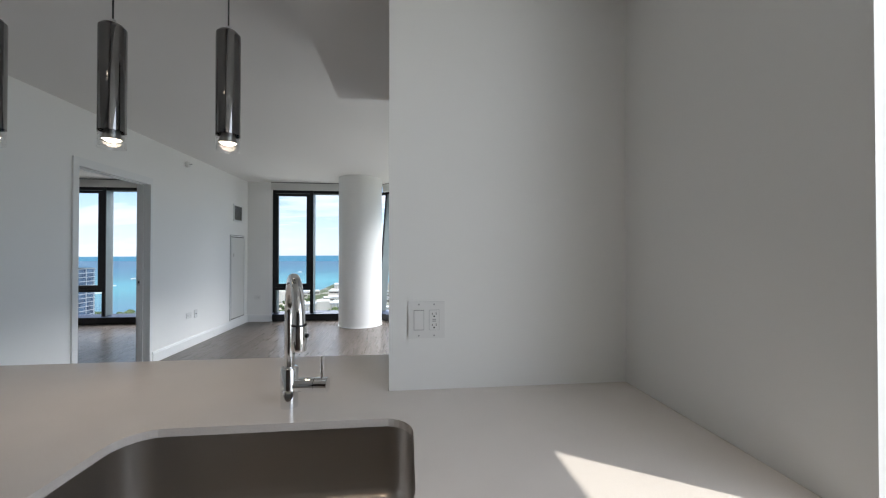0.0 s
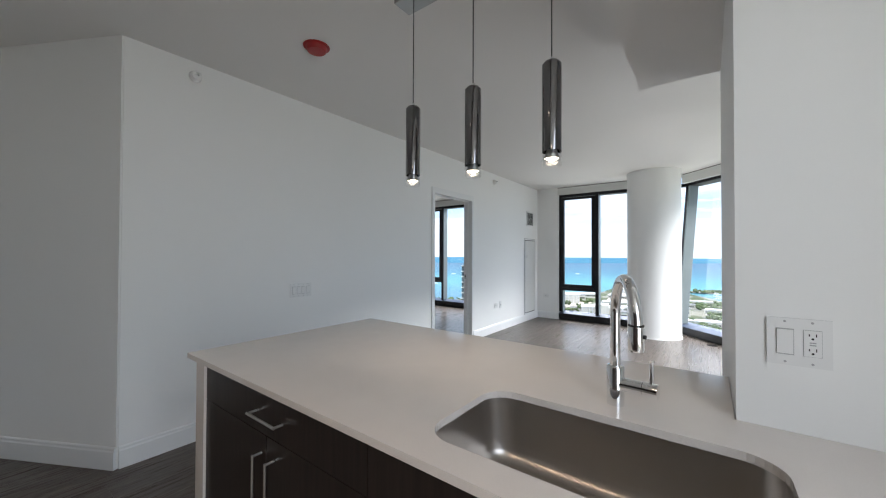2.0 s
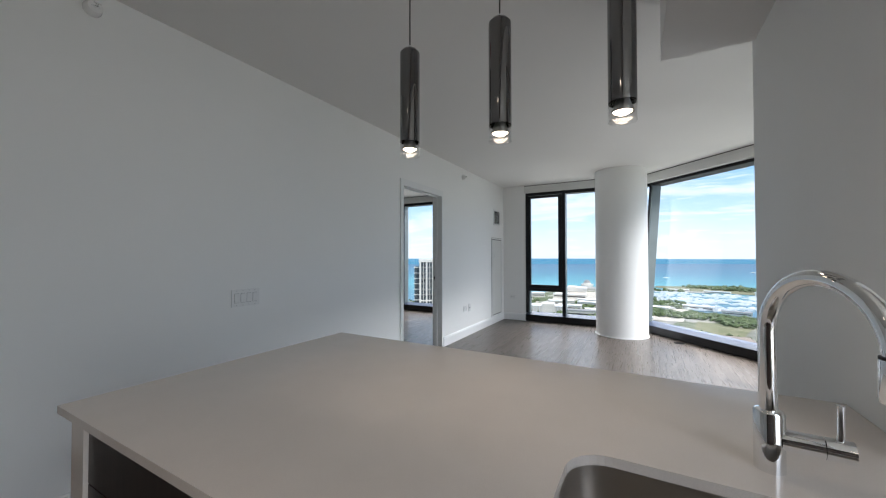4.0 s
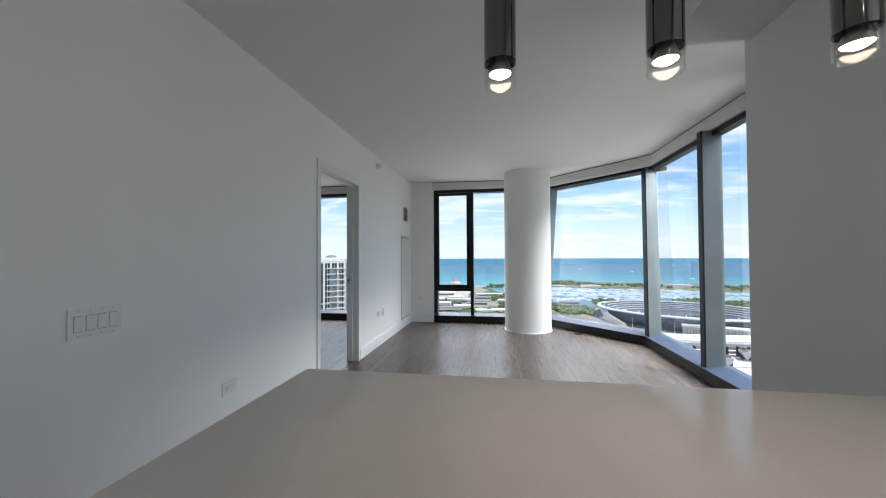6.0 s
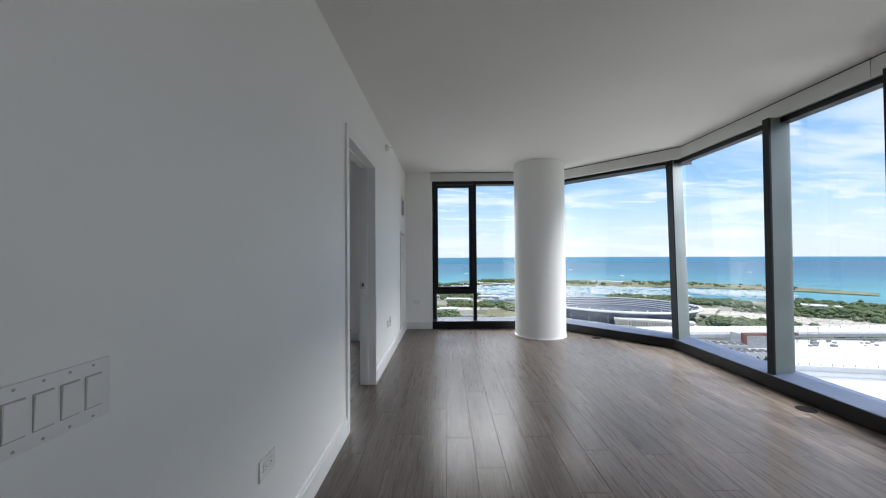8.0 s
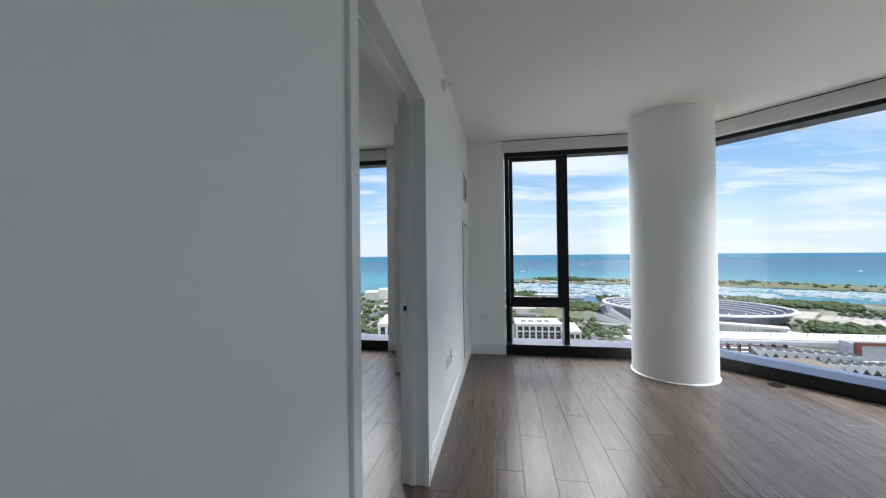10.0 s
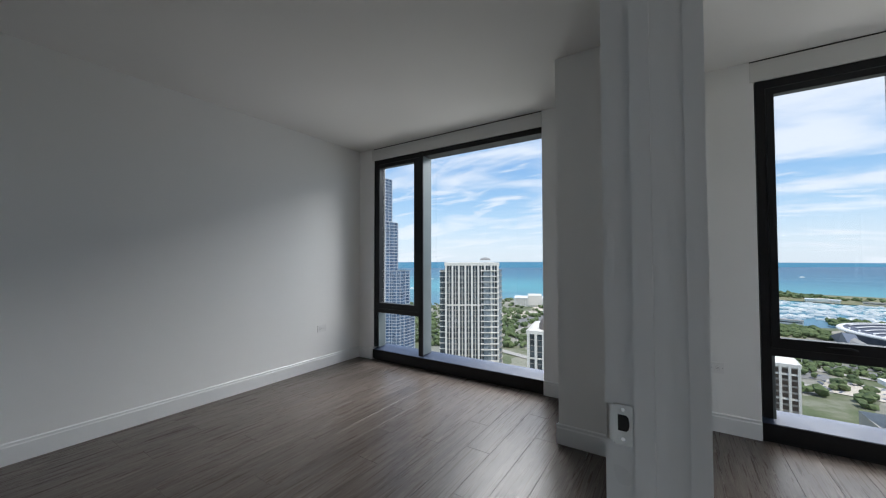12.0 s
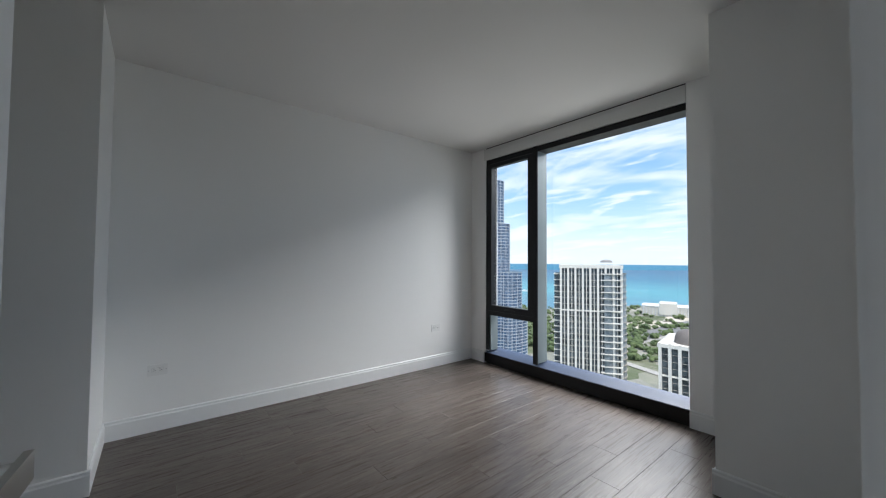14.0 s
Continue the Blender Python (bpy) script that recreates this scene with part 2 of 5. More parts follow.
def prism(bm, low, high):
    """Joins a ring of points below to a ring above, closed at both ends (rings run anticlockwise from above)."""
    a, b = [bm.verts.new(p) for p in low], [bm.verts.new(p) for p in high]
    k = len(a)
    bm.faces.new(a[::-1])
    bm.faces.new(b)
    for i in range(k):
        bm.faces.new((a[i], a[(i + 1) % k], b[(i + 1) % k], b[i]))


def cyl(bm, x, y, z0, z1, r0, r1=None, seg=32, caps=True):
    r1 = r0 if r1 is None else r1
    a = [bm.verts.new((x + r0 * math.cos(i * math.tau / seg), y + r0 * math.sin(i * math.tau / seg), z0)) for i in range(seg)]
    b = [bm.verts.new((x + r1 * math.cos(i * math.tau / seg), y + r1 * math.sin(i * math.tau / seg), z1)) for i in range(seg)]
    for i in range(seg):
        bm.faces.new((a[i], a[(i + 1) % seg], b[(i + 1) % seg], b[i]))
    if caps:
        bm.faces.new(a[::-1])
        bm.faces.new(b)


def lathe(bm, profile, seg=32, cx=0, cy=0):
    """Turns (radius, height) pairs about the upright through (cx, cy)."""
    rings = [[bm.verts.new((cx + r * math.cos(i * math.tau / seg), cy + r * math.sin(i * math.tau / seg), z)) for i in range(seg)] for r, z in profile]
    for a, b in zip(rings, rings[1:]):
        for i in range(seg):
            bm.faces.new((a[i], a[(i + 1) % seg], b[(i + 1) % seg], b[i]))
    return rings


def tube(bm, pts, r, seg=16):
    """A round bar through the points."""
    pts = [Vector(p) for p in pts]
    rings = []
    side = None
    for i, p in enumerate(pts):
        d = (pts[min(i + 1, len(pts) - 1)] - pts[max(i - 1, 0)]).normalized()
        if side is None:
            side = d.orthogonal().normalized()
        side = (side - d * side.dot(d)).normalized()
        up = d.cross(side)
        rings.append([bm.verts.new(p + side * r * math.cos(k * math.tau / seg) + up * r * math.sin(k * math.tau / seg)) for k in range(seg)])
    for a, b in zip(rings, rings[1:]):
        for k in range(seg):
            bm.faces.new((a[k], a[(k + 1) % seg], b[(k + 1) % seg], b[k]))
    bm.faces.new(rings[0][::-1])
    bm.faces.new(rings[-1])


def make(name, bm, mat, bevel=0.0, smooth=False, seg=2):
    if bevel:
        bmesh.ops.bevel(bm, geom=[e for e in bm.edges if len(e.link_faces) == 2 and e.calc_face_angle(0) > 0.6], offset=bevel, segments=seg, affect="EDGES", profile=0.6)
    bmesh.ops.recalc_face_normals(bm, faces=bm.faces[:])
    me = bpy.data.meshes.new(name)
    bm.to_mesh(me)
    bm.free()
    me.materials.append(mat)
    if smooth:
        for p in me.polygons:
            p.use_smooth = True
        me.set_sharp_from_angle(angle=radians(35))
    return new(name, me)


def part(name, bm, mat, parent, label="", bevel=0.0, smooth=False):
    ob = make(name, bm, mat, bevel, smooth)
    ob.parent = parent
    return tagged(ob, label)


def boxes(*rows):
    bm = bmesh.new()
    for r in rows:
        box(bm, *r)
    return bm


def thing(name, label, category, at=(0, 0, 0), group=""):
    e = new(name)
    e.empty_display_size = 0.1
    e.location = at
    return tagged(e, label, category, group)


def structure(name, bm, mat, label="", category="", bevel=0.0):
    return tagged(make(name, bm, mat, bevel), label, category, "", "structure")

# ---- plan ----
H = 2.787            # ceiling height
YW = 7.786           # inside face of the window wall towards the lake
XF = 3.86            # inside face of the sill along the long window wall
U = Vector((0.68, -0.733, 0)).normalized()   # run of the canted window bay
N = Vector((0.733, 0.68, 0)).normalized()    # its outward normal
BAY = Vector((3.84, 6.41, 0))                # where canted bay and long bay meet at the floor


def bay_point(offset, x=None, y=None, z=0.0):
    """The point of the canted bay's line, moved outward by offset, at a given x or y."""
    p = BAY + N * offset
    s = (x - p.x) / U.x if x is not None else (y - p.y) / U.y
    q = p + U * s
    return Vector((q.x, q.y, z))


# ---- walls, floor slab, ceiling ----
structure("floor", boxes((-3.95, 4.12, -1.8, 8.1, -0.30, -0.0075)), SUBFLOOR, "dark subfloor that shows only in the joints between planks", "floor")
structure("ceiling", boxes((-3.95, 4.10, -1.8, 8.1, H, H + 0.25)), CEIL, "flat off-white painted concrete ceiling", "ceiling")
structure("ceiling_soffit", boxes((2.675, 3.939, -1.66, 2.882, 2.452, H + 0.001)), CEIL, "dropped off-white ceiling box over the kitchen run", "ceiling")

D0, D1, DT = 4.085, 5.100, 2.242   # rough opening of the bedroom door
WT = 0.135
bm = boxes((-WT, 0, 0.86, D0, 0, H), (-WT, 0, D1, 7.99, 0, H), (-WT, 0, D0, D1, DT, H))
structure("wall_west", bm, WALL, "long eggshell white painted wall between living room and bedroom", "wall")
prism_bm = bmesh.new()
a, b = Vector((0.0, 0.849, 0)), Vector((-0.86, 0.388, 0))
nn = Vector((b.y - a.y, -(b.x - a.x), 0)).normalized() * 0.14
ring = [b, a, a + nn, b + nn]
prism(prism_bm, [(p.x, p.y, 0) for p in ring], [(p.x, p.y, H) for p in ring])
structure("wall_hall", prism_bm, WALL, "white painted angled wall beside the hall", "wall")
structure("wall_hall_end", boxes((-1.0, -0.86, -1.7, 0.45, 0, H)), WALL, "plain white hall wall", "wall")
structure("wall_south", boxes((-1.0, 4.10, -1.8, -1.66, 0, H)), WALL, "plain white wall behind the kitchen", "wall")
structure("partition", boxes((3.088, 3.942, 1.578, 2.93, 0, H)), WALL, "white painted partition block at the end of the counter", "wall", 0.003)
structure("wall_kitchen_side", boxes((3.94, 4.10, 0.884, 3.10, 0, H)), WALL, "white painted kitchen side wall", "wall", 0.003)
structure("wall_corner_pier", boxes((-0.752, -WT, 6.948, 7.99, 0, H)), WALL, "white painted pier beside the bedroom window", "wall", 0.003)
structure("wall_window_left", boxes((-WT, 0.475, YW, 8.0, 0, H)), WALL, "narrow white wall left of the living room window", "wall")
structure("wall_bedroom_window_right", boxes((-1.120, -0.752, YW - 0.004, 8.0, 0, H)), WALL, "narrow white wall beside the bedroom window", "wall")
structure("wall_bedroom_window_left", boxes((-3.66, -3.385, YW - 0.004, 8.0, 0, H)), WALL, "narrow white wall beside the bedroom window", "wall")
structure("wall_bedroom_west", boxes((-3.80, -3.652, 2.6, 8.0, 0, H)), WALL, "long white painted bedroom wall", "wall")
structure("wall_bedroom_south", boxes((-3.66, -2.93, 2.6, 4.165, 0, H)), WALL, "white painted closet block in the bedroom", "wall", 0.003)
structure("wall_bedroom_alcove", boxes((-2.95, -WT, 2.5, 2.64, 0, H)), WALL, "plain white wall closing the bedroom alcove", "wall")

bm = bmesh.new()
lathe(bm, [(0.402, 0.012), (0.402, H)], 72, 2.266, 7.327)
col = structure("column", bm, WALL, "round white painted concrete column beside the windows", "column")
for p in col.data.polygons:
    p.use_smooth = True
bm = bmesh.new()
lathe(bm, [(0.402, 0.001), (0.414, 0.001), (0.414, 0.010), (0.402, 0.016)], 72, 2.266, 7.327)
structure("trim_column_base", bm, TRIM, "thin white bead of caulked trim round the foot of the column", "trim")


def baseboard(p, q, name="baseboard"):
    """A baseboard from p to q, seen on the left-hand side of that run."""
    p, q = Vector((*p, 0)), Vector((*q, 0))
    d = (q - p).normalized()
    n = Vector((-d.y, d.x, 0))
    bm = bmesh.new()
    prof = [(0, 0), (0.015, 0), (0.015, 0.112), (0.011, 0.121), (0.011, 0.134), (0.006, 0.14), (0, 0.14)]
    rings = [[bm.verts.new(e + n * u + Vector((0, 0, 0.001 + z))) for u, z in prof] for e in (p, q)]
    k = len(prof)
    for i in range(k):
        bm.faces.new((rings[0][i], rings[1][i], rings[1][(i + 1) % k], rings[0][(i + 1) % k]))
    bm.faces.new(rings[0])
    bm.faces.new(rings[1][::-1])
    shoe = structure(name, bm, TRIM, "white painted baseboard with a stepped top edge", "baseboard")
    return shoe


baseboard((0.0, 4.055), (0.0, 0.862))
baseboard((0.0, YW), (0.0, 5.137))
baseboard((0.475, YW), (0.015, YW))
baseboard((0.003, 0.849), (-0.86, 0.388))
baseboard((-3.652, YW - 0.004), (-3.652, 4.165))
baseboard((-3.637, 4.165), (-2.93, 4.165))
baseboard((-2.93, 4.180), (-2.93, 2.64))
baseboard((-0.752, 7.78), (-1.120, 7.78))
baseboard((-3.40, 7.78), (-3.637, 7.78))
baseboard((-0.752, 6.948), (-0.752, 7.765))
baseboard((-WT, 6.948), (-0.767, 6.948))
baseboard((-WT, 5.16), (-WT, 6.933))
baseboard((3.088, 2.93), (3.088, 2.0))

# ---- door frame between living room and bedroom ----
door = tagged(new("door_frame"), "white painted door frame of an open doorway to the bedroom", "door frame", "", "structure")
J = 0.022
XJ0, XJ1 = -WT - 0.005, -0.014      # the jamb's own depth; the casings close both its edges
part("jamb", boxes((XJ0, XJ1, D1 - J, D1, 0.002, DT)), TRIM, door, bevel=0.003)
part("jamb", boxes((XJ0, XJ1, D0, D0 + J, 0.002, DT)), TRIM, door, bevel=0.003)
part("head", boxes((XJ0, XJ1, D0 + J, D1 - J, DT - J, DT)), TRIM, door, bevel=0.003)
SX0, SX1, SD = -0.097, -0.065, 0.013
part("stop", boxes((SX0, SX1, D1 - J - SD, D1 - J, 0.002, DT - J)), TRIM, door, bevel=0.004)
part("stop", boxes((SX0, SX1, D0 + J, D0 + J + SD, 0.002, DT - J)), TRIM, door, bevel=0.004)
part("stop", boxes((SX0, SX1, D0 + J + SD, D1 - J - SD, DT - J - SD, DT - J)), TRIM, door, bevel=0.004)
for xa, xb, ov in ((XJ1, 0.016, J + 0.004), (-WT - 0.013, XJ0, J - 0.003)):
    part("casing", boxes((xa, xb, D0 - 0.033, D0 + ov, 0.002, DT + 0.056)), TRIM, door, bevel=0.0045)
    part("casing", boxes((xa, xb, D1 - ov, D1 + 0.012, 0.002, DT + 0.056)), TRIM, door, bevel=0.0045)
    part("casing", boxes((xa, xb, D0 + ov + 0.0005, D1 - ov - 0.0005, DT - ov, DT + 0.0555)), TRIM, door, bevel=0.0045)
sy = D1 - J


def strike_ring(y):
    """The outline of the strike plate, with rounded corners, and its latch opening with one rounded end."""
    outer = [(-0.133, 0.975), (-0.104, 0.975), (-0.101, 0.978), (-0.101, 1.046), (-0.104, 1.049), (-0.133, 1.049)]
    hole = [(-0.126, 1.000), (-0.112, 1.000), (-0.108, 1.004), (-0.1065, 1.012), (-0.1065, 1.018), (-0.108, 1.026), (-0.112, 1.030), (-0.126, 1.030)]
    return [(x, y, z) for x, z in outer], [(x, y, z) for x, z in hole]


strike = bmesh.new()
for y in (sy - 0.003, sy - 0.0005):
    o, h = ([strike.verts.new(p) for p in ring] for ring in strike_ring(y))
    edges = [strike.edges.new((v[i], v[(i + 1) % len(v)])) for v in (o, h) for i in range(len(v))]
    bmesh.ops.triangle_fill(strike, use_beauty=True, use_dissolve=False, edges=edges)
# the curved lip that guides the latch in
lip = [[strike.verts.new((-0.133 - 0.015 * math.sin(a), sy - 0.003 + 0.010 * (1 - math.cos(a)), z)) for a in [i * math.pi / 12 for i in range(7)]] for z in (0.979, 1.045)]
for i in range(6):
    strike.faces.new((lip[0][i], lip[0][i + 1], lip[1][i + 1], lip[1][i]))
part("strike_plate", strike, NICKEL, door, "satin nickel strike plate")
part("strike_hole", boxes((-0.1262, -0.1063, sy - 0.0012, sy - 0.0006, 0.9995, 1.0305)), SLOT, door, "black latch hole")
for z in (0.986, 1.040):
    bm = bmesh.new()
    bmesh.ops.create_cone(bm, cap_ends=True, segments=14, radius1=0.0046, radius2=0.0036, depth=0.002, matrix=pose(-0.117, sy - 0.0035, z, 90, 0, 0))
    part("screw", bm, CHROME, door, "bright countersunk screw")
for z in (0.22, 1.10, 1.95):
    part("hinge_leaf", boxes((-0.150, -0.105, D0 + J, D0 + J + 0.0025, z, z + 0.1)), NICKEL, door, "satin nickel hinge leaf", 0.001)
structure("threshold", boxes((-0.10, -0.06, D0 + J + 0.001, D1 - J - 0.001, -0.006, 0.004)), PLANK, "thin wood transition strip across the doorway", "threshold", 0.002)

leaf = thing("bedroom_door", "white painted door standing wide open into the bedroom", "door", (-0.158, D0 + J + 0.002, 0))
leaf.matrix_basis = pose(-0.158, D0 + J + 0.002, 0, 0, 0, -4.2)
part("leaf", boxes((-0.955, 0.0, 0.0, 0.044, 0.012, DT - J - 0.004)), TRIM, leaf, "", 0.002)
for side in (-1, 1):
    y = 0.044 if side > 0 else 0.0
    bm = bmesh.new()
    tube(bm, [(-0.893, y, 0.97), (-0.893, y + side * 0.008, 0.97)], 0.033, 28)
    part("rose", bm, NICKEL, leaf, "round satin nickel rose", smooth=True)
    lv = bmesh.new()
    tube(lv, [(-0.893, y + side * 0.008, 0.97), (-0.893, y + side * 0.055, 0.97)], 0.010, 16)
    ya, yb = sorted((y + side * 0.045, y + side * 0.058))
    box(lv, -0.915, -0.775, ya, yb, 0.938, 0.988)
    part("lever", lv, NICKEL, leaf, "flat satin nickel lever handle", 0.002)
part("latch_plate", boxes((-0.9565, -0.955, 0.010, 0.034, 0.94, 1.0)), NICKEL, leaf, "satin nickel latch plate")

# ---- windows ----
ZS, ZH = 0.135, 2.63    # top of sill box, underside of pelmet


def flat_window(name, x0, x1, mull, end, label):
    """A fixed pane and an opening sash over a low fixed pane, in the lake-side wall."""
    w = tagged(new(name), label, "window", "", "structure")
    y0, y1, yg = YW, YW + 0.15, YW + 0.15
    part("frame_left", boxes((x0, x0 + 0.055, y0 + 0.004, y1, 0.17, ZH)), BLACK, w, bevel=0.002)
    part("mullion", boxes((mull[1] - 0.06, mull[1], y0 + 0.004, yg + 0.03, 0.165, ZH)), GREYM, w, "graphite metal mullion", bevel=0.002)
    part("mullion_cap", boxes((mull[1] - 0.061, mull[1] + 0.001, y0 - 0.002, y0 + 0.012, 0.15, ZH)), BLACK, w, bevel=0.001)
    part("head", boxes((x0, end, y0 + 0.012, yg + 0.03, ZH - 0.06, ZH + 0.01)), BLACK, w)
    part("transom", boxes((x0 + 0.055, mull[1] - 0.06, y0 + 0.004, y1, 0.62, 0.675)), BLACK, w, bevel=0.002)
    s = tagged(new("sash"), "black opening sash with a slim handle")
    s.parent = w
    a, b = x0 + 0.057, mull[1] - 0.062
    for r in ((a, a + 0.045, y0 - 0.002, y0 + 0.06, 0.677, ZH - 0.07), (b - 0.07, b, y0 - 0.002, y0 + 0.06, 0.677, ZH - 0.07), (a + 0.045, b - 0.07, y0 - 0.002, y0 + 0.06, 0.677, 0.75), (a + 0.045, b - 0.07, y0 - 0.002, y0 + 0.06, ZH - 0.115, ZH - 0.07)):
        part("sash_rail", boxes(r), BLACK, s, bevel=0.003)
    part("pane", boxes((a + 0.04, b - 0.065, y0 + 0.03, y0 + 0.036, 0.745, ZH - 0.11)), GLASS, s, "clear glass pane")
    bm = bmesh.new()
    cx = (a + b) / 2
    tube(bm, [(cx - 0.07, y0 - 0.004, 0.71), (cx - 0.06, y0 - 0.02, 0.716), (cx + 0.05, y0 - 0.024, 0.722), (cx + 0.085, y0 - 0.008, 0.712)], 0.006, 10)
    part("sash_handle", bm, BLACK, s, "slim black crank handle", smooth=True)
    part("side_post", boxes((x0 + 0.055, x0 + 0.075, y0 + 0.02, yg, 0.165, 0.62)), GREYM, w)
    part("pane", boxes((x0 + 0.05, mull[1] - 0.055, yg, yg + 0.006, 0.15, 0.63)), GLASS, w, "clear glass pane")
    part("pane", boxes((mull[1] - 0.005, end, yg, yg + 0.006, 0.15, ZH - 0.05)), GLASS, w, "clear glass pane")
    bm = bmesh.new()
    prism(bm, [(x0 - 0.005, y0, 0.02), (end, y0, 0.02), (end, y1 + 0.06, 0.02), (x0 - 0.005, y1 + 0.06, 0.02)], [(x0 - 0.005, y0, ZS), (end, y0, ZS), (end, y1 + 0.06, 0.17), (x0 - 0.005, y1 + 0.06, 0.17)])
    part("sill_box", bm, LEDGE, w, "satin graphite metal sill")
    part("sill_face", boxes((x0 - 0.008, end, y0 - 0.006, y0, 0.018, ZS - 0.004)), BLACK, w, "black metal sill front")
    # set-back black strip: shade under the sill put into the colour
    part("toe_shade", boxes((x0, end, y0 + 0.01, y0 + 0.03, 0.0, 0.02)), SLOT, w, "black strip that paints the shade under the sill")
    structure("pelmet", boxes((x0 - 0.03, end, y0 - 0.008, y0 + 0.10, ZH, H - 0.012)), PELMET, "white metal shade pocket above the window", "shade pocket", 0.001)
    # black strip fills the gap under the ceiling and paints its shade
    structure("shadow_gap", boxes((x0 - 0.03, end, y0 - 0.004, y0 + 0.09, H - 0.0115, H - 0.001)), SLOT, "black strip that paints the shade between ceiling and shade pocket", "trim")
    # solid black block: the shade behind the pocket is painted, not an open recess
    structure("wall_above_window", boxes((x0 - 0.02, end, y0 + 0.10, 8.1, ZH, H)), SLOT, "black block that paints the shade behind the shade pocket", "wall")
    return w


flat_window("window_1", 0.482, 2.66, (1.143, 1.268), 2.62, "black framed floor-to-ceiling window with an opening sash, beside the column")
flat_window("window_2", -3.390, -1.120, (-2.72, -2.583), -1.122, "black framed floor-to-ceiling bedroom window with an opening sash")

# canted bay
LOW, HIGH = 0.19, 0.315      # outward offset of the glass at the sill and at the head: the bay leans outward
w3 = tagged(new("window_3"), "tall canted window pane that leans outward, in a dark metal frame", "window", "", "structure")
cl, ch = bay_point(LOW, y=7.95, z=0.16), bay_point(HIGH, y=7.95, z=ZH)
dl, dh = bay_point(LOW, x=4.07, z=0.16), bay_point(HIGH, x=4.07, z=ZH)


def bar(p, q, along, out, w, d):
    """A post from p to q: w wide along the wall, d deep outward."""
    bm = bmesh.new()
    a, o = along * w, out * d
    prism(bm, [p, p + a, p + a + o, p + o], [q, q + a, q + a + o, q + o])
    return bm


bm = bmesh.new()
t = N * 0.006
prism(bm, [cl, dl, dl + t, cl + t], [ch, dh, dh + t, ch + t])
part("pane", bm, GLASS, w3, "clear glass pane")
part("corner_post", bar(cl - N * 0.15 - U * 0.02, ch - N * 0.15 - U * 0.02, U, N, 0.075, 0.17), GREYM, w3, "slanting graphite corner post")
part("corner_post_cap", bar(cl - N * 0.154 - U * 0.022, ch - N * 0.154 - U * 0.022, U, N, 0.045, 0.02), BLACK, w3, "black post front")
ax, ay = dl.y, dh.y
bm = bmesh.new()
prism(bm, [(3.895, 6.35, 0.13), (4.085, 6.405, 0.13), (4.09, 6.45, 0.13), (3.93, 6.50, 0.13), (3.89, 6.44, 0.13)],
      [(3.935, 6.49, ZH), (4.098, 6.545, ZH), (4.12, 6.58, ZH), (3.99, 6.66, ZH), (3.93, 6.60, ZH)])
part("corner_post", bm, GREYM, w3, "slanting graphite corner post")
bm = bmesh.new()
prism(bm, [(3.882, 6.352, 0.13), (3.894, 6.348, 0.13), (3.935, 6.515, 0.13), (3.88, 6.47, 0.13)],
      [(3.922, 6.492, ZH), (3.934, 6.488, ZH), (3.995, 6.68, ZH), (3.92, 6.62, ZH)])
part("corner_post_cap", bm, BLACK, w3, "black post front")


def run(name, mat, parent, o0, o1, z0, z1, z2=None, label=""):
    """A piece along the canted bay between two outward offsets."""
    bm = bmesh.new()
    z2 = z1 if z2 is None else z2
    e = {}
    for o in (o0, o1):
        e[o] = (bay_point(o, y=YW + 0.2), bay_point(o, x=3.86 + max(0, o) * 0.98))
    a, b, c, d = e[o0][0], e[o0][1], e[o1][1], e[o1][0]
    prism(bm, [(p.x, p.y, z0) for p in (a, b, c, d)], [(a.x, a.y, z1), (b.x, b.y, z1), (c.x, c.y, z2), (d.x, d.y, z2)])
    return part(name, bm, mat, parent, label) if parent else structure(name, bm, mat, label, "shade pocket")


run("sill_box", LEDGE, w3, 0.0, 0.27, 0.02, ZS, 0.17, "satin graphite metal sill")
run("sill_face", BLACK, w3, -0.006, 0.0, 0.018, ZS - 0.004, label="black metal sill front")
# black strip paints the shade under the canted sill
run("toe_shade", SLOT, w3, 0.02, 0.05, 0.0, 0.02, label="black strip that paints the shade under the sill")
run("head", BLACK, w3, 0.15, 0.40, ZH - 0.045, ZH + 0.01, label="black window head")
pl = bmesh.new()
a, b = bay_point(0.062, y=YW - 0.005), bay_point(0.062, x=3.968)
c, d = bay_point(0.16, x=4.06), bay_point(0.16, y=YW + 0.1)
prism(pl, [(p.x, p.y, ZH) for p in (a, b, c, d)], [(p.x, p.y, H - 0.012) for p in (a, b, c, d)])
structure("pelmet", pl, PELMET, "white metal shade pocket above the canted window", "shade pocket")
pl = bmesh.new()
a, b = bay_point(0.066, y=YW - 0.001), bay_point(0.066, x=3.972)
prism(pl, [(p.x, p.y, H - 0.0115) for p in (a, b, c, d)], [(p.x, p.y, H - 0.001) for p in (a, b, c, d)])
# same painted shade strip along the canted pocket
structure("shadow_gap", pl, SLOT, "black strip that paints the shade between ceiling and shade pocket", "trim")
pl = bmesh.new()
a, b = bay_point(0.165, y=YW + 0.1), bay_point(0.165, x=4.06)
c, d = bay_point(0.36, x=4.10), bay_point(0.36, y=8.1)
prism(pl, [(p.x, p.y, ZH + 0.01) for p in (a, b, c, d)], [(p.x, p.y, H) for p in (a, b, c, d)])
# black filler that paints the shade behind the canted pocket
structure("wall_above_window", pl, SLOT, "black block that paints the shade behind the shade pocket", "wall")

# long bay
w4 = tagged(new("window_4"), "long run of floor-to-ceiling windows between dark metal mullions", "window", "", "structure")


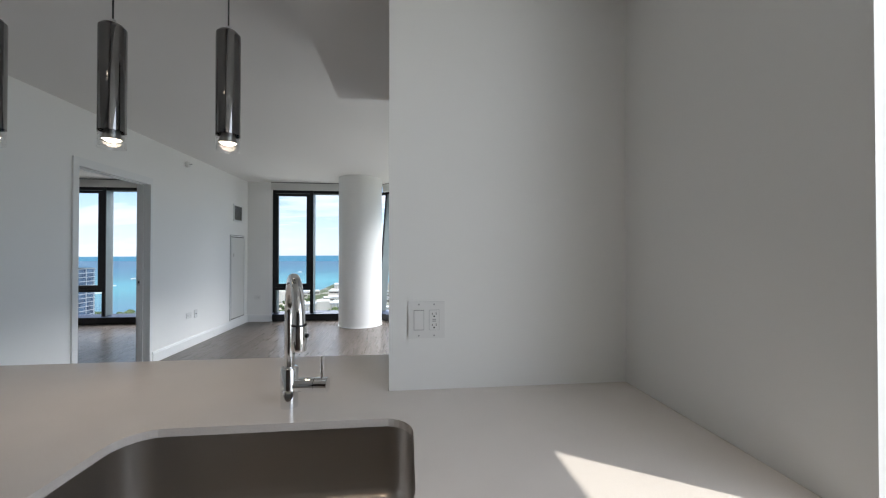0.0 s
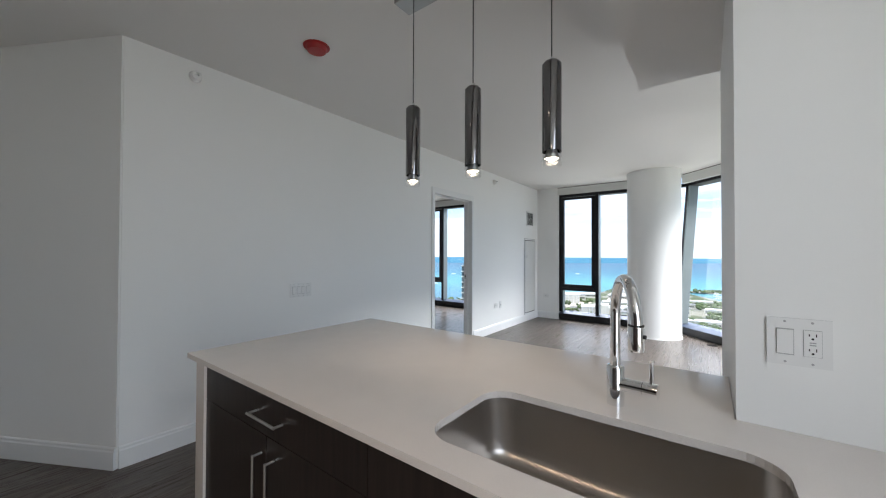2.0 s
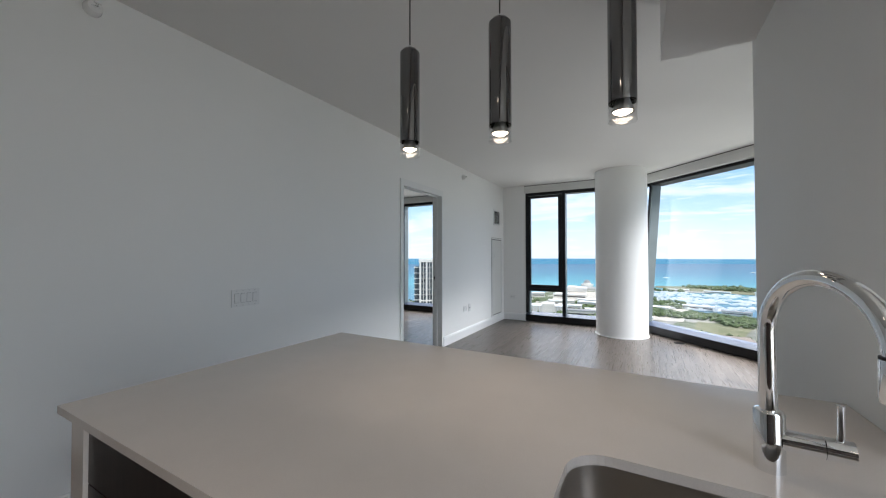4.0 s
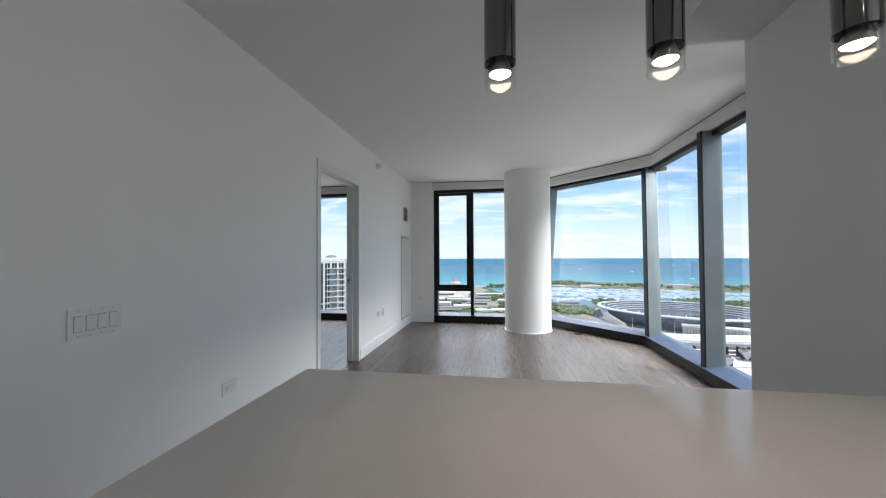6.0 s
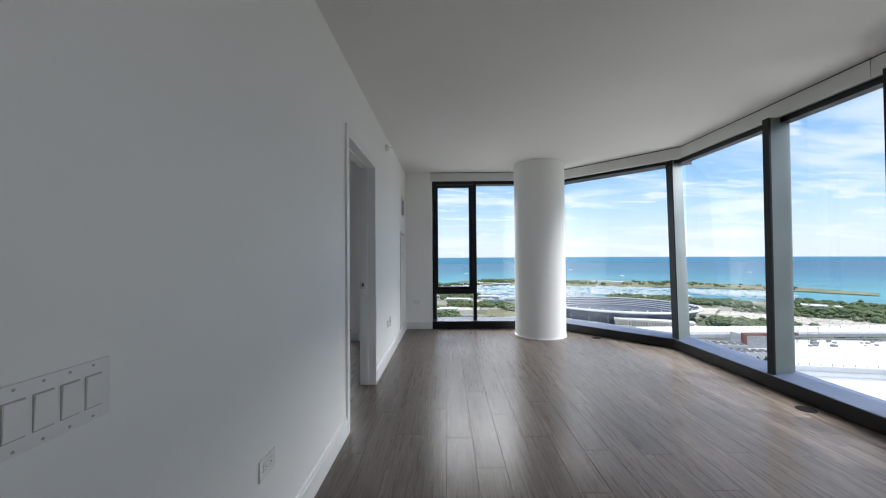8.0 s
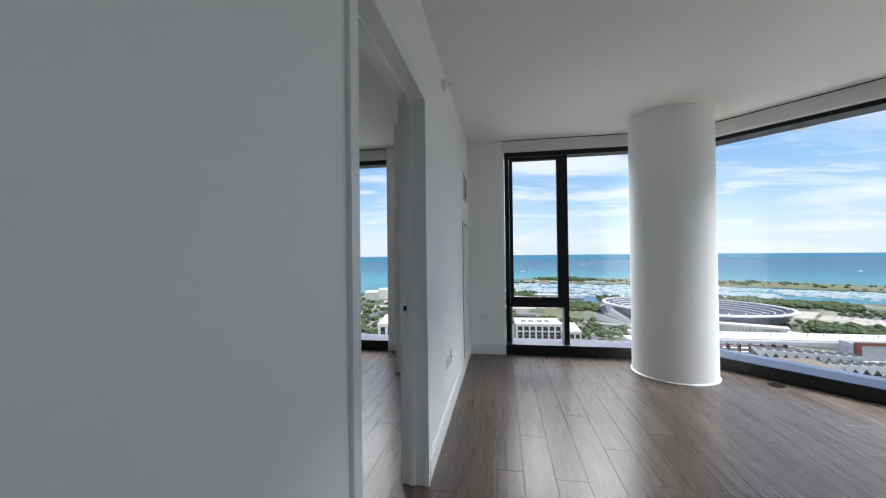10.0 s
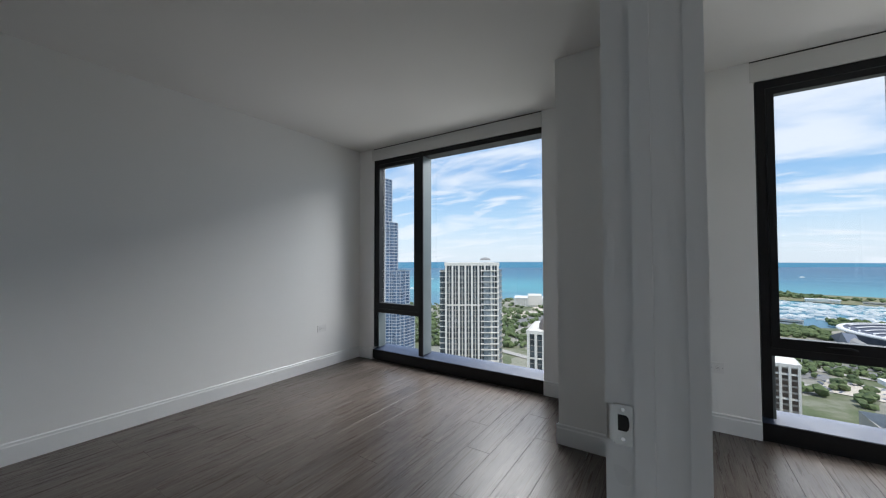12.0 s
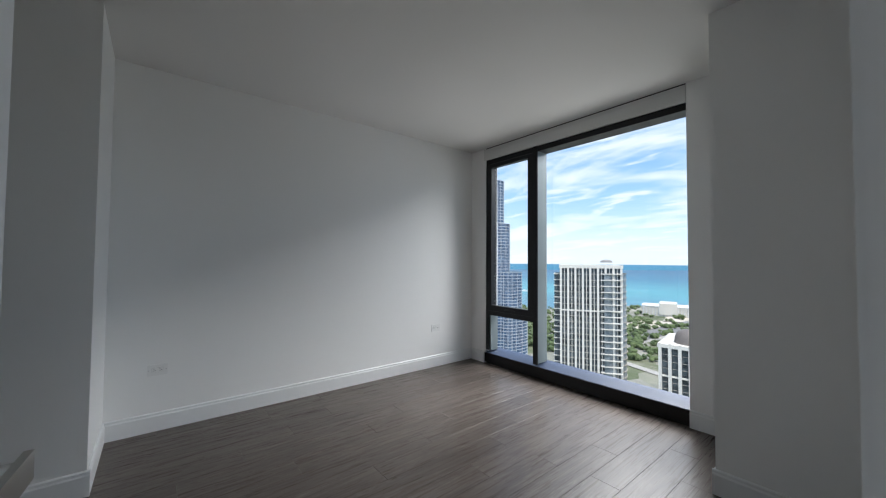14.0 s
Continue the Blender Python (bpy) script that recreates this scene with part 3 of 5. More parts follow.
def mullion(y0, y1, x0=3.892):
    part("mullion", boxes((x0 + 0.002, 4.09, y0, y1, 0.135, ZH)), GREYM, w4, "graphite metal mullion", bevel=0.002)
    part("mullion_cap", boxes((x0 - 0.006, x0 + 0.012, y0 - 0.001, y1 + 0.001, 0.13, ZH)), BLACK, w4, "black mullion front", bevel=0.001)


mullion(4.93, 5.0)
mullion(3.945, 4.02)
mullion(3.10, 3.17)
for y0, y1 in ((4.995, 6.41), (4.015, 4.935)):
    part("pane", boxes((4.068, 4.074, y0, y1, 0.15, ZH)), GLASS, w4, "clear glass pane")
part("pane", boxes((4.068, 4.074, 3.165, 3.95, 0.15, 0.66)), GLASS, w4, "clear glass pane")
part("transom", boxes((3.90, 4.08, 3.17, 3.945, 0.63, 0.685)), BLACK, w4, bevel=0.002)
s4 = tagged(new("sash"), "black opening sash")
s4.parent = w4
for r in ((3.895, 3.96, 3.855, 3.943, 0.687, ZH - 0.06), (3.895, 3.96, 3.172, 3.24, 0.687, ZH - 0.06), (3.895, 3.96, 3.24, 3.855, 0.687, 0.76), (3.895, 3.96, 3.24, 3.855, ZH - 0.13, ZH - 0.06)):
    part("sash_rail", boxes(r), BLACK, s4, bevel=0.003)
part("pane", boxes((3.925, 3.931, 3.235, 3.86, 0.755, ZH - 0.12)), GLASS, s4, "clear glass pane")
part("head", boxes((4.0, 4.10, 3.10, 6.44, ZH - 0.055, ZH + 0.01)), BLACK, w4)
# painted shade strip above the long pocket
structure("shadow_gap", boxes((3.972, 4.05, 3.10, 6.36, H - 0.0115, H - 0.001)), SLOT, "black strip that paints the shade between ceiling and shade pocket", "trim")
bm = bmesh.new()
prism(bm, [(XF, 2.95, 0.02), (4.13, 2.95, 0.02), (4.13, 6.56, 0.02), (XF, 6.39, 0.02)], [(XF, 2.95, ZS), (4.13, 2.95, 0.165), (4.13, 6.56, 0.165), (XF, 6.39, ZS)])
part("sill_box", bm, LEDGE, w4, "satin graphite metal sill")
part("sill_face", boxes((XF - 0.006, XF, 2.94, 6.39, 0.018, ZS - 0.004)), BLACK, w4, "black metal sill front")
# black strip paints the shade under the long sill
structure("toe_shade", boxes((XF + 0.02, XF + 0.05, 2.94, 6.4, 0.0, 0.02)), SLOT, "black strip that paints the shade under the sill", "window")
structure("pelmet", boxes((3.968, 4.06, 4.165, 6.36, ZH, H - 0.012)), PELMET, "white metal shade pocket above the long window", "shade pocket", 0.001)
structure("pelmet", boxes((3.968, 4.06, 3.10, 4.160, ZH, H - 0.012)), PELMET, "white metal shade pocket above the long window", "shade pocket", 0.001)
# black filler that paints the shade behind the long pocket
structure("wall_above_window", boxes((4.06, 4.10, 3.10, 6.45, ZH + 0.01, H)), SLOT, "black block that paints the shade behind the shade pocket", "wall")
for k, y in enumerate((4.045, 4.062)):
    bm = bmesh.new()
    tube(bm, [(4.0, y, 0.25), (4.0, y, ZH)], 0.0022, 6)
    tagged(make("roller_shade_chain", bm, CORD), "thin grey beaded shade chain beside the window", "shade chain")

# kitchen window, beside the counter
w5 = tagged(new("window_5"), "tall kitchen window that lets the sun onto the counter", "window", "", "structure")
part("mullion", boxes((3.98, 4.09, -0.55, -0.48, 0.13, 2.451)), GREYM, w5, bevel=0.002)
part("pane", boxes((4.068, 4.074, -0.5, 0.882, 0.15, 2.60)), GLASS, w5, "clear glass pane")
part("sill_box", boxes((3.942, 4.12, -0.5, 0.882, 0.0, 0.15)), LEDGE, w5)
structure("wall_kitchen_south", boxes((3.94, 4.10, -1.7, -0.5, 0, H), (3.94, 4.075, -0.5, 0.884, 2.60, H)), WALL, "plain white wall beside the kitchen window", "wall")

# ---- island and counter ----

def rounded(x0, x1, y0, y1, r, n=8):
    pts = []
    for cx, cy, a0 in ((x1 - r, y1 - r, 0), (x0 + r, y1 - r, 90), (x0 + r, y0 + r, 180), (x1 - r, y0 + r, 270)):
        for i in range(n + 1):
            a = radians(a0 + 90 * i / n)
            pts.append((cx + r * math.cos(a), cy + r * math.sin(a)))
    return pts


SINK_BOX = (2.425, 3.165, 0.985, 1.378, 0.085)
X0, X1, XC, Y0, Y1, Z0, Z1 = 1.078, 3.086, 3.938, 0.888, 2.012, 0.892, 0.914
ctr = thing("worktop", "warm white quartz worktop with sink cut-out on dark cabinets", "worktop", (2.4, 1.4, 0.9))
ctr.location = (0, 0, 0)
bm = bmesh.new()
hole = rounded(*SINK_BOX, 8)
fr = [(X0, Y1), (X0, Y0), (XC, Y0), (XC, 1.577), (X1, 1.577), (X1, Y1)]


def slab_with_hole(bm, outline, hole, z0, z1):
    """Fills a flat ring between outline and hole and gives it thickness."""
    rings = []
    for z in (z1, z0):
        vo, vi = [bm.verts.new((x, y, z)) for x, y in outline], [bm.verts.new((x, y, z)) for x, y in hole]
        edges = [bm.edges.new((v[i], v[(i + 1) % len(v)])) for v in (vo, vi) for i in range(len(v))]
        bmesh.ops.triangle_fill(bm, use_beauty=True, use_dissolve=False, edges=edges)
        rings.append((vo, vi))
    for k in (0, 1):
        a, b = rings[0][k], rings[1][k]
        for i in range(len(a)):
            bm.faces.new((a[i], a[(i + 1) % len(a)], b[(i + 1) % len(a)], b[i]))


slab_with_hole(bm, fr, hole, Z0, Z1)
part("slab", bm, QUARTZ, ctr)

sink = thing("sink", "brushed stainless steel undermount sink bowl under the quartz worktop", "sink")
bm = bmesh.new()
sx0, sx1, sy0, sy1, sr = SINK_BOX
g = 0.006
levels = [(g, 0.0, 0.891), (g + 0.003, 0.0, 0.84), (g + 0.006, 0.0, 0.745)] + [(g + 0.008 + 0.05 * (1 - math.cos(radians(a))), 0.0, 0.74 - 0.05 * math.sin(radians(a))) for a in range(0, 91, 15)] + [(0.10, 0.0, 0.6885)]
rings = []
for inset, _, z in [(-g - 0.02, 0, 0.8905)] + levels:
    ins = inset if inset < 0 else inset - g * 1.6
    rings.append([bm.verts.new((x, y, z)) for x, y in rounded(sx0 + ins, sx1 - ins, sy0 + ins, sy1 - ins, max(0.02, sr - ins * 0.5), 8)])
for a, b in zip(rings, rings[1:]):
    for i in range(len(a)):
        bm.faces.new((a[i], a[(i + 1) % len(a)], b[(i + 1) % len(a)], b[i]))
bm.faces.new(rings[-1])
part("bowl", bm, SINK, sink, smooth=True)
bm = bmesh.new()
lathe(bm, [(0.0001, 0.6895), (0.030, 0.6895), (0.034, 0.691), (0.055, 0.6925), (0.058, 0.6895)], 32, 2.795, 1.245)
part("strainer", bm, NICKEL, sink, "satin round drain strainer", smooth=True)

fau = thing("faucet", "polished chrome gooseneck faucet with side lever, on the worktop", "faucet", (2.792, 1.490, 0.914))
bm = bmesh.new()
lathe(bm, [(0.0001, 0), (0.0255, 0), (0.0255, 0.115), (0.023, 0.119), (0.0165, 0.121), (0.0001, 0.121)], 36)
part("body", bm, CHROME, fau, smooth=True)
bm = bmesh.new()
R, HX, HY = 0.116, 0.386, -0.9225
arc = [(0, 0, 0.119), (0, 0, 0.20), (0, 0, 0.27)]
for i in range(25):
    a = math.pi * i / 24
    r = R - R * math.cos(a)
    arc.append((HX * r, HY * r, 0.280 + R * math.sin(a)))
arc += [(HX * 2 * R, HY * 2 * R, 0.286)]
tube(bm, arc, 0.0148, 24)
neck = part("neck", bm, CHROME, fau, smooth=True)
hx_, hy_ = HX * 2 * R, HY * 2 * R
bm = bmesh.new()
lathe(bm, [(0.0001, 0.286), (0.0175, 0.286), (0.0185, 0.280), (0.0190, 0.232), (0.0175, 0.224), (0.0001, 0.224)], 32, hx_, hy_)
part("spray_head", bm, CHROME, fau, smooth=True)
bm = bmesh.new()
lathe(bm, [(0.0152, 0.290), (0.0182, 0.290), (0.0182, 0.286), (0.0152, 0.286)], 32, hx_, hy_)
part("collar", bm, SLOT, fau, "thin dark joint ring", smooth=True)
bm = bmesh.new()
tube(bm, [(hx_ + 0.017, hy_ - 0.003, 0.262), (hx_ + 0.0225, hy_ - 0.004, 0.262)], 0.005, 14)
part("spray_button", bm, SLOT, fau, "small dark spray button", smooth=True)
bm = bmesh.new()
VX, VY = 0.992, -0.125
tube(bm, [(0.018 * VX, 0.018 * VY, 0.064), (0.078 * VX, 0.078 * VY, 0.066)], 0.0205, 24)
part("valve", bm, CHROME, fau, smooth=True)
bm = bmesh.new()
tube(bm, [(0.079 * VX, 0.079 * VY, 0.066), (0.118 * VX, 0.118 * VY, 0.066)], 0.0210, 24)
part("valve_cap", bm, CHROME, fau, smooth=True)
bm = bmesh.new()
tube(bm, [(0.100 * VX, 0.100 * VY, 0.076), (0.101 * VX, 0.101 * VY, 0.152)], 0.0060, 14)
part("lever", bm, CHROME, fau, "slim chrome lever rod", smooth=True)

island = thing("island", "dark espresso kitchen island with pale end panel under quartz", "kitchen island")
part("end_panel", boxes((1.181, 1.266, 0.892, 1.62, 0.002, 0.891)), QUARTZ, island, "pale quartz end panel", 0.001)
part("carcass", boxes((1.262, 2.36, 0.915, 1.57, 0.10, 0.891), (3.23, 3.93, 0.915, 1.57, 0.10, 0.891), (2.36, 3.23, 0.915, 1.57, 0.10, 0.64), (2.36, 3.23, 0.915, 0.935, 0.64, 0.891), (2.36, 3.23, 1.55, 1.57, 0.64, 0.891)), ESPRESSO, island, "", 0.001)
part("plinth", boxes((1.262, 3.93, 0.965, 1.57, 0.002, 0.10)), ESPRESSO, island, "dark recessed plinth")
part("back_panel", boxes((1.262, 3.08, 1.572, 1.60, 0.002, 0.890)), ESPRESSO, island, "dark back panel")


def handle(parent, p, q, label):
    bm = bmesh.new()
    p, q = Vector(p), Vector(q)
    o = Vector((0, -0.032, 0))
    d = (q - p).normalized()
    for e in (p, q):
        tube(bm, [e, e + o], 0.0045, 10)
    tube(bm, [p + o - d * 0.004, q + o + d * 0.004], 0.0048, 12)
    part("handle", bm, NICKEL, parent, label, smooth=True)


def front(name, x0, x1, z0, z1):
    e = tagged(new(name), "")
    e.parent = island
    part("panel", boxes((x0, x1, 0.901, 0.9145, z0, z1)), ESPRESSO, e, "", 0.0015)
    return e


xa, xm, xb, gp = 1.272, 1.79, 2.312, 0.002
dr = front("drawer", xa, xb - gp, 0.745, 0.885)
handle(dr, (1.715, 0.901, 0.812), (1.895, 0.901, 0.812), "satin nickel bar handle")
d1 = front("door", xa, xm - gp, 0.105, 0.741)
handle(d1, (1.757, 0.901, 0.50), (1.757, 0.901, 0.675), "satin nickel bar handle")
d2 = front("door", xm + gp, xb - gp, 0.105, 0.741)
handle(d2, (1.843, 0.901, 0.50), (1.843, 0.901, 0.675), "satin nickel bar handle")
front("door", xb + gp, 2.77, 0.105, 0.885)
front("door", 2.774, 3.235, 0.105, 0.885)
front("door", 3.239, 3.925, 0.105, 0.885)

# ---- pendants ----
canopy = thing("pendant_canopy", "satin metal rectangular ceiling canopy that carries three pendants", "light canopy")
part("plate", boxes((1.652, 2.70, 1.655, 1.775, 2.752, H - 0.0005)), CANOPY, canopy, "", 0.002)


def pendant(m):
    e = thing("pendant_light", "smoky mirrored glass tube pendant, lit, hung above the worktop", "pendant light", group="pendants over the island")
    bm = bmesh.new()
    tube(bm, [(0, 0, 0.415), (0, 0, 1.02)], 0.0028, 8)
    part("cable", bm, CORD, e, smooth=True)
    bm = bmesh.new()
    lathe(bm, [(0.0001, 0.437), (0.008, 0.437), (0.009, 0.42), (0.0001, 0.42)], 20)
    part("cable_grip", bm, CHROME, e, "small chrome cable grip", smooth=True)
    bm = bmesh.new()
    lathe(bm, [(0.0001, 0.42), (0.030, 0.418), (0.038, 0.408), (0.0385, 0.395), (0.0385, 0.055)], 40)
    part("shade", bm, SMOKE, e, smooth=True)
    bm = bmesh.new()
    lathe(bm, [(0.0385, 0.055), (0.0385, 0.0), (0.0365, 0.0), (0.0365, 0.055)], 40)
    part("glass_rim", bm, CLEAR, e, "clear glass lower rim", smooth=True)
    bm = bmesh.new()
    lathe(bm, [(0.0001, 0.10), (0.012, 0.10), (0.016, 0.07), (0.029, 0.034), (0.030, 0.026), (0.026, 0.028)], 32)
    part("reflector", bm, NICKEL, e, "flared metal reflector", smooth=True)
    bm = bmesh.new()
    lathe(bm, [(0.0001, 0.020), (0.014, 0.0215), (0.0255, 0.029)], 32)
    part("lens", bm, BULB, e, "glowing halogen lens", smooth=True)
    e.matrix_basis = m
    return e


SMOKE = SMOKE_MET
p0 = pendant(Matrix.Translation((1.779, 1.672, 1.737)))
for x in (2.151, 2.524):
    copy_thing(p0, Matrix.Translation((x, 1.672, 1.737)))
for x, y in ((2.1, -0.45), (3.2, -0.45)):
    rl = thing("recessed_light", "round white recessed ceiling light, lit warm", "recessed light", (x, y, 2.785 if x < 2.6 else 2.449))
    bm = bmesh.new()
    lathe(bm, [(0.045, 0.0), (0.075, -0.001), (0.078, -0.004), (0.048, -0.006), (0.045, 0.0)], 28)
    part("trim_ring", bm, TRIM, rl, smooth=True)
    bm = bmesh.new()
    lathe(bm, [(0.0001, -0.002), (0.045, -0.002)], 28)
    part("lens", bm, BULB, rl, "warm glowing lens")
    ld = bpy.data.lights.new("downlight", "SPOT")
    ld.energy, ld.color, ld.spot_size, ld.spot_blend, ld.shadow_soft_size = 14, (1.0, 0.72, 0.5), radians(110), 0.8, 0.05
    z = 2.76 if x < 2.6 else 2.43
    new("downlight", ld).matrix_world = look((x, y, z), (x, y, 0))
for x in (1.779, 2.151, 2.524):
    ld = bpy.data.lights.new("lamp", "SPOT")
    ld.energy, ld.color, ld.spot_size, ld.spot_blend, ld.shadow_soft_size = 1.2, (1.0, 0.82, 0.66), radians(75), 0.6, 0.02
    lo = new("lamp", ld)
    lo.matrix_world = look((x, 1.672, 1.737), (x, 1.672, 0))

# ---- tall cabinets behind the kitchen aisle ----
bank = thing("tall_cabinet", "tall espresso stained kitchen cabinets with slab doors along the back wall", "cabinet")
part("body", boxes((1.5, 3.62, -1.655, -1.03, 0.10, 2.36)), ESPRESSO, bank)
part("plinth", boxes((1.5, 3.62, -1.655, -1.09, 0.002, 0.10)), ESPRESSO, bank, "dark recessed plinth")
for i in range(4):
    for z0, z1 in ((0.11, 1.38), (1.385, 2.35)):
        part("door", boxes((1.503 + i * 0.53, 1.503 + i * 0.53 + 0.524, -1.029, -1.010, z0, z1)), ESPRESSO, bank, "", 0.0015)


# ---- outside: lake, shore, parks and buildings, seen from about 125 m up ----
G = -125.0


def at(az, dist, z=G):
    """A place outside by its bearing from the lake axis, in degrees clockwise, and its distance."""
    a = radians(az)
    return Vector((dist * math.sin(a), dist * math.cos(a), z))


WATER = Mat("turquoise_lake_water", (0.02, 0.16, 0.26), 0.35)
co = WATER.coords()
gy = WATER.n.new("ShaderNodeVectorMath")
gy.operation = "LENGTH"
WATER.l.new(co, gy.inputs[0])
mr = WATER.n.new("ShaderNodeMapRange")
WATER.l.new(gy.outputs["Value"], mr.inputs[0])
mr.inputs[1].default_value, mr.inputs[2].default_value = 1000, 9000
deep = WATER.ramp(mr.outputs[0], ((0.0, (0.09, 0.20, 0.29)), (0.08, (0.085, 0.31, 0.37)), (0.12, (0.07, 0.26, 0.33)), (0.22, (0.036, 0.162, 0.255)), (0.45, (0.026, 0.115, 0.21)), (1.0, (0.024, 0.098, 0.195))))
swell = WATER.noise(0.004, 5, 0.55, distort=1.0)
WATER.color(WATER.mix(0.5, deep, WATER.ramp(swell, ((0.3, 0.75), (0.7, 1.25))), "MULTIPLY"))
WATER.b.inputs["Specular IOR Level"].default_value = 0.06
WATER = WATER.m

GRASS = Mat("park_ground", (0.1, 0.13, 0.06), 0.9)
GRASS.color(GRASS.ramp(GRASS.noise(0.02, 6, 0.65), ((0.3, (0.05, 0.075, 0.035)), (0.47, (0.10, 0.125, 0.065)), (0.54, (0.20, 0.195, 0.14)), (0.62, (0.36, 0.34, 0.30)))))
vor = GRASS.n.new("ShaderNodeTexVoronoi")
vor.inputs["Scale"].default_value = 0.022
GRASS.l.new(GRASS.coords((1, 0.6, 1)), vor.inputs["Vector"])
patch = GRASS.ramp(vor.outputs["Color"], ((0.0, (0.06, 0.09, 0.04)), (0.4, (0.09, 0.12, 0.05)), (0.5, (0.40, 0.37, 0.32)), (0.62, (0.24, 0.24, 0.23)), (0.75, (0.50, 0.47, 0.42)), (1.0, (0.10, 0.12, 0.06))))
base_color = GRASS.b.inputs["Base Color"].links[0].from_socket
GRASS.color(GRASS.mix(0.6, base_color, patch))
GRASS = GRASS.m
DRY = Mat("dry_lakeside_grass", (0.2, 0.2, 0.1), 0.9)
DRY.color(DRY.ramp(DRY.noise(0.02, 6, 0.6), ((0.3, (0.12, 0.14, 0.06)), (0.6, (0.23, 0.22, 0.13)), (0.75, (0.30, 0.26, 0.20)))))
DRY = DRY.m
SAND = Mat("sandy_car_park_surface", (0.55, 0.50, 0.43), 0.9)
SAND.color(SAND.ramp(SAND.noise(0.03, 6, 0.65), ((0.3, (0.40, 0.36, 0.30)), (0.55, (0.58, 0.53, 0.46)), (0.75, (0.66, 0.61, 0.54)))))
SAND = SAND.m
PAVE = Mat("pale_concrete_paving", (0.42, 0.40, 0.37), 0.85)
PAVE.color(PAVE.ramp(PAVE.noise(0.05, 6, 0.6), ((0.3, (0.32, 0.31, 0.29)), (0.7, (0.46, 0.44, 0.41)))))
PAVE = PAVE.m
ROAD = Mat("grey_road_surface", (0.2, 0.2, 0.2), 0.85).m
WHITE_STONE = Mat("white_precast_concrete", (0.74, 0.72, 0.68), 0.7).m
LIME = Mat("pale_limestone", (0.70, 0.67, 0.61), 0.8).m
DARKGLASS = Mat("dark_tower_glazing", (0.045, 0.06, 0.075), 0.12)
DARKGLASS.color(DARKGLASS.ramp(DARKGLASS.noise(0.35, 3, 0.7), ((0.35, (0.025, 0.035, 0.045)), (0.65, (0.10, 0.13, 0.155)))))
DARKGLASS = DARKGLASS.m
BLUEGLASS = Mat("blue_curtain_wall", (0.10, 0.17, 0.26), 0.12)
BLUEGLASS.color(BLUEGLASS.ramp(BLUEGLASS.noise(0.2, 3, 0.7), ((0.35, (0.03, 0.06, 0.12)), (0.65, (0.12, 0.20, 0.33)))))
BLUEGLASS = BLUEGLASS.m
PALEGLASS = Mat("pale_reflecting_glazing", (0.3, 0.35, 0.38), 0.1)
PALEGLASS.color(PALEGLASS.ramp(PALEGLASS.noise(0.25, 3, 0.75), ((0.35, (0.14, 0.18, 0.21)), (0.65, (0.42, 0.46, 0.48)))))
PALEGLASS = PALEGLASS.m
SPANDREL = Mat("grey_beige_slab_edges", (0.36, 0.34, 0.31), 0.8).m
BRONZE = Mat("brown_glass_and_spandrels", (0.09, 0.065, 0.055), 0.3).m
ROOFW = Mat("white_roof_membrane", (0.5, 0.51, 0.52), 0.7)
ROOFW.color(ROOFW.ramp(ROOFW.noise(0.08, 5, 0.6), ((0.3, (0.68, 0.69, 0.70)), (0.7, (0.80, 0.80, 0.80)))))
ROOFW = ROOFW.m
RUST = Mat("rust_red_steel", (0.16, 0.05, 0.035), 0.8).m
GREYROOF = Mat("weathered_grey_roof", (0.27, 0.27, 0.27), 0.8).m
STADIUM = Mat("blue_grey_stadium_cladding", (0.22, 0.25, 0.32), 0.45, 0.2).m
NAVY = Mat("dark_blue_stadium_glass", (0.13, 0.16, 0.27), 0.35, 0.2)
NAVY.color(NAVY.ramp(NAVY.noise(0.12, 4, 0.6), ((0.35, (0.10, 0.13, 0.23)), (0.7, (0.24, 0.27, 0.38)))))
NAVY = NAVY.m
SEATS = Mat("dark_stadium_seating", (0.10, 0.115, 0.16), 0.7).m
LEAF = Mat("dark_green_tree_crowns", (0.06, 0.09, 0.04), 0.9)
LEAF.color(LEAF.ramp(LEAF.noise(0.09, 5, 0.7), ((0.3, (0.034, 0.062, 0.024)), (0.7, (0.14, 0.185, 0.075)))))
LEAF = LEAF.m
BOATW = Mat("white_boat_hulls", (0.88, 0.87, 0.85), 0.4).m


def sheet(name, pts, z, mat, label, category, kind="structure"):
    bm = bmesh.new()
    bm.faces.new([bm.verts.new((p.x, p.y, z)) for p in pts])
    return tagged(make(name, bm, mat), label, category, "", kind)


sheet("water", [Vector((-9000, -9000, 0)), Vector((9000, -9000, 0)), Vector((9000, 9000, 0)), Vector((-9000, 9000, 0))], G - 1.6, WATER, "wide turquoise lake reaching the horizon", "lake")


def land(name, rim, base, mat, label, category):
    """Land between two chains of (bearing, distance): the near chain and the far chain."""
    pts = [at(a, d) for a, d in base] + [at(a, d) for a, d in reversed(rim)]
    return sheet(name, pts, G, mat, label, category)


back = [Vector((-2600, -1500, 0)), Vector((2600, -1500, 0))]
shore = [at(a, d) for a, d in ((75, 2600), (58, 1500), (50, 1330), (44, 1290), (36, 1190), (27, 1120), (18, 1010), (12, 930), (7, 960), (3, 1130), (0, 1290), (-4, 1500), (-8, 1560), (-11, 1480), (-14, 1180), (-20, 1160), (-27, 1130), (-32, 1020), (-42, 900), (-60, 900), (-80, 1300))]
sheet("ground", back + shore, G, GRASS, "park land, paving and roads along the lake shore", "ground")
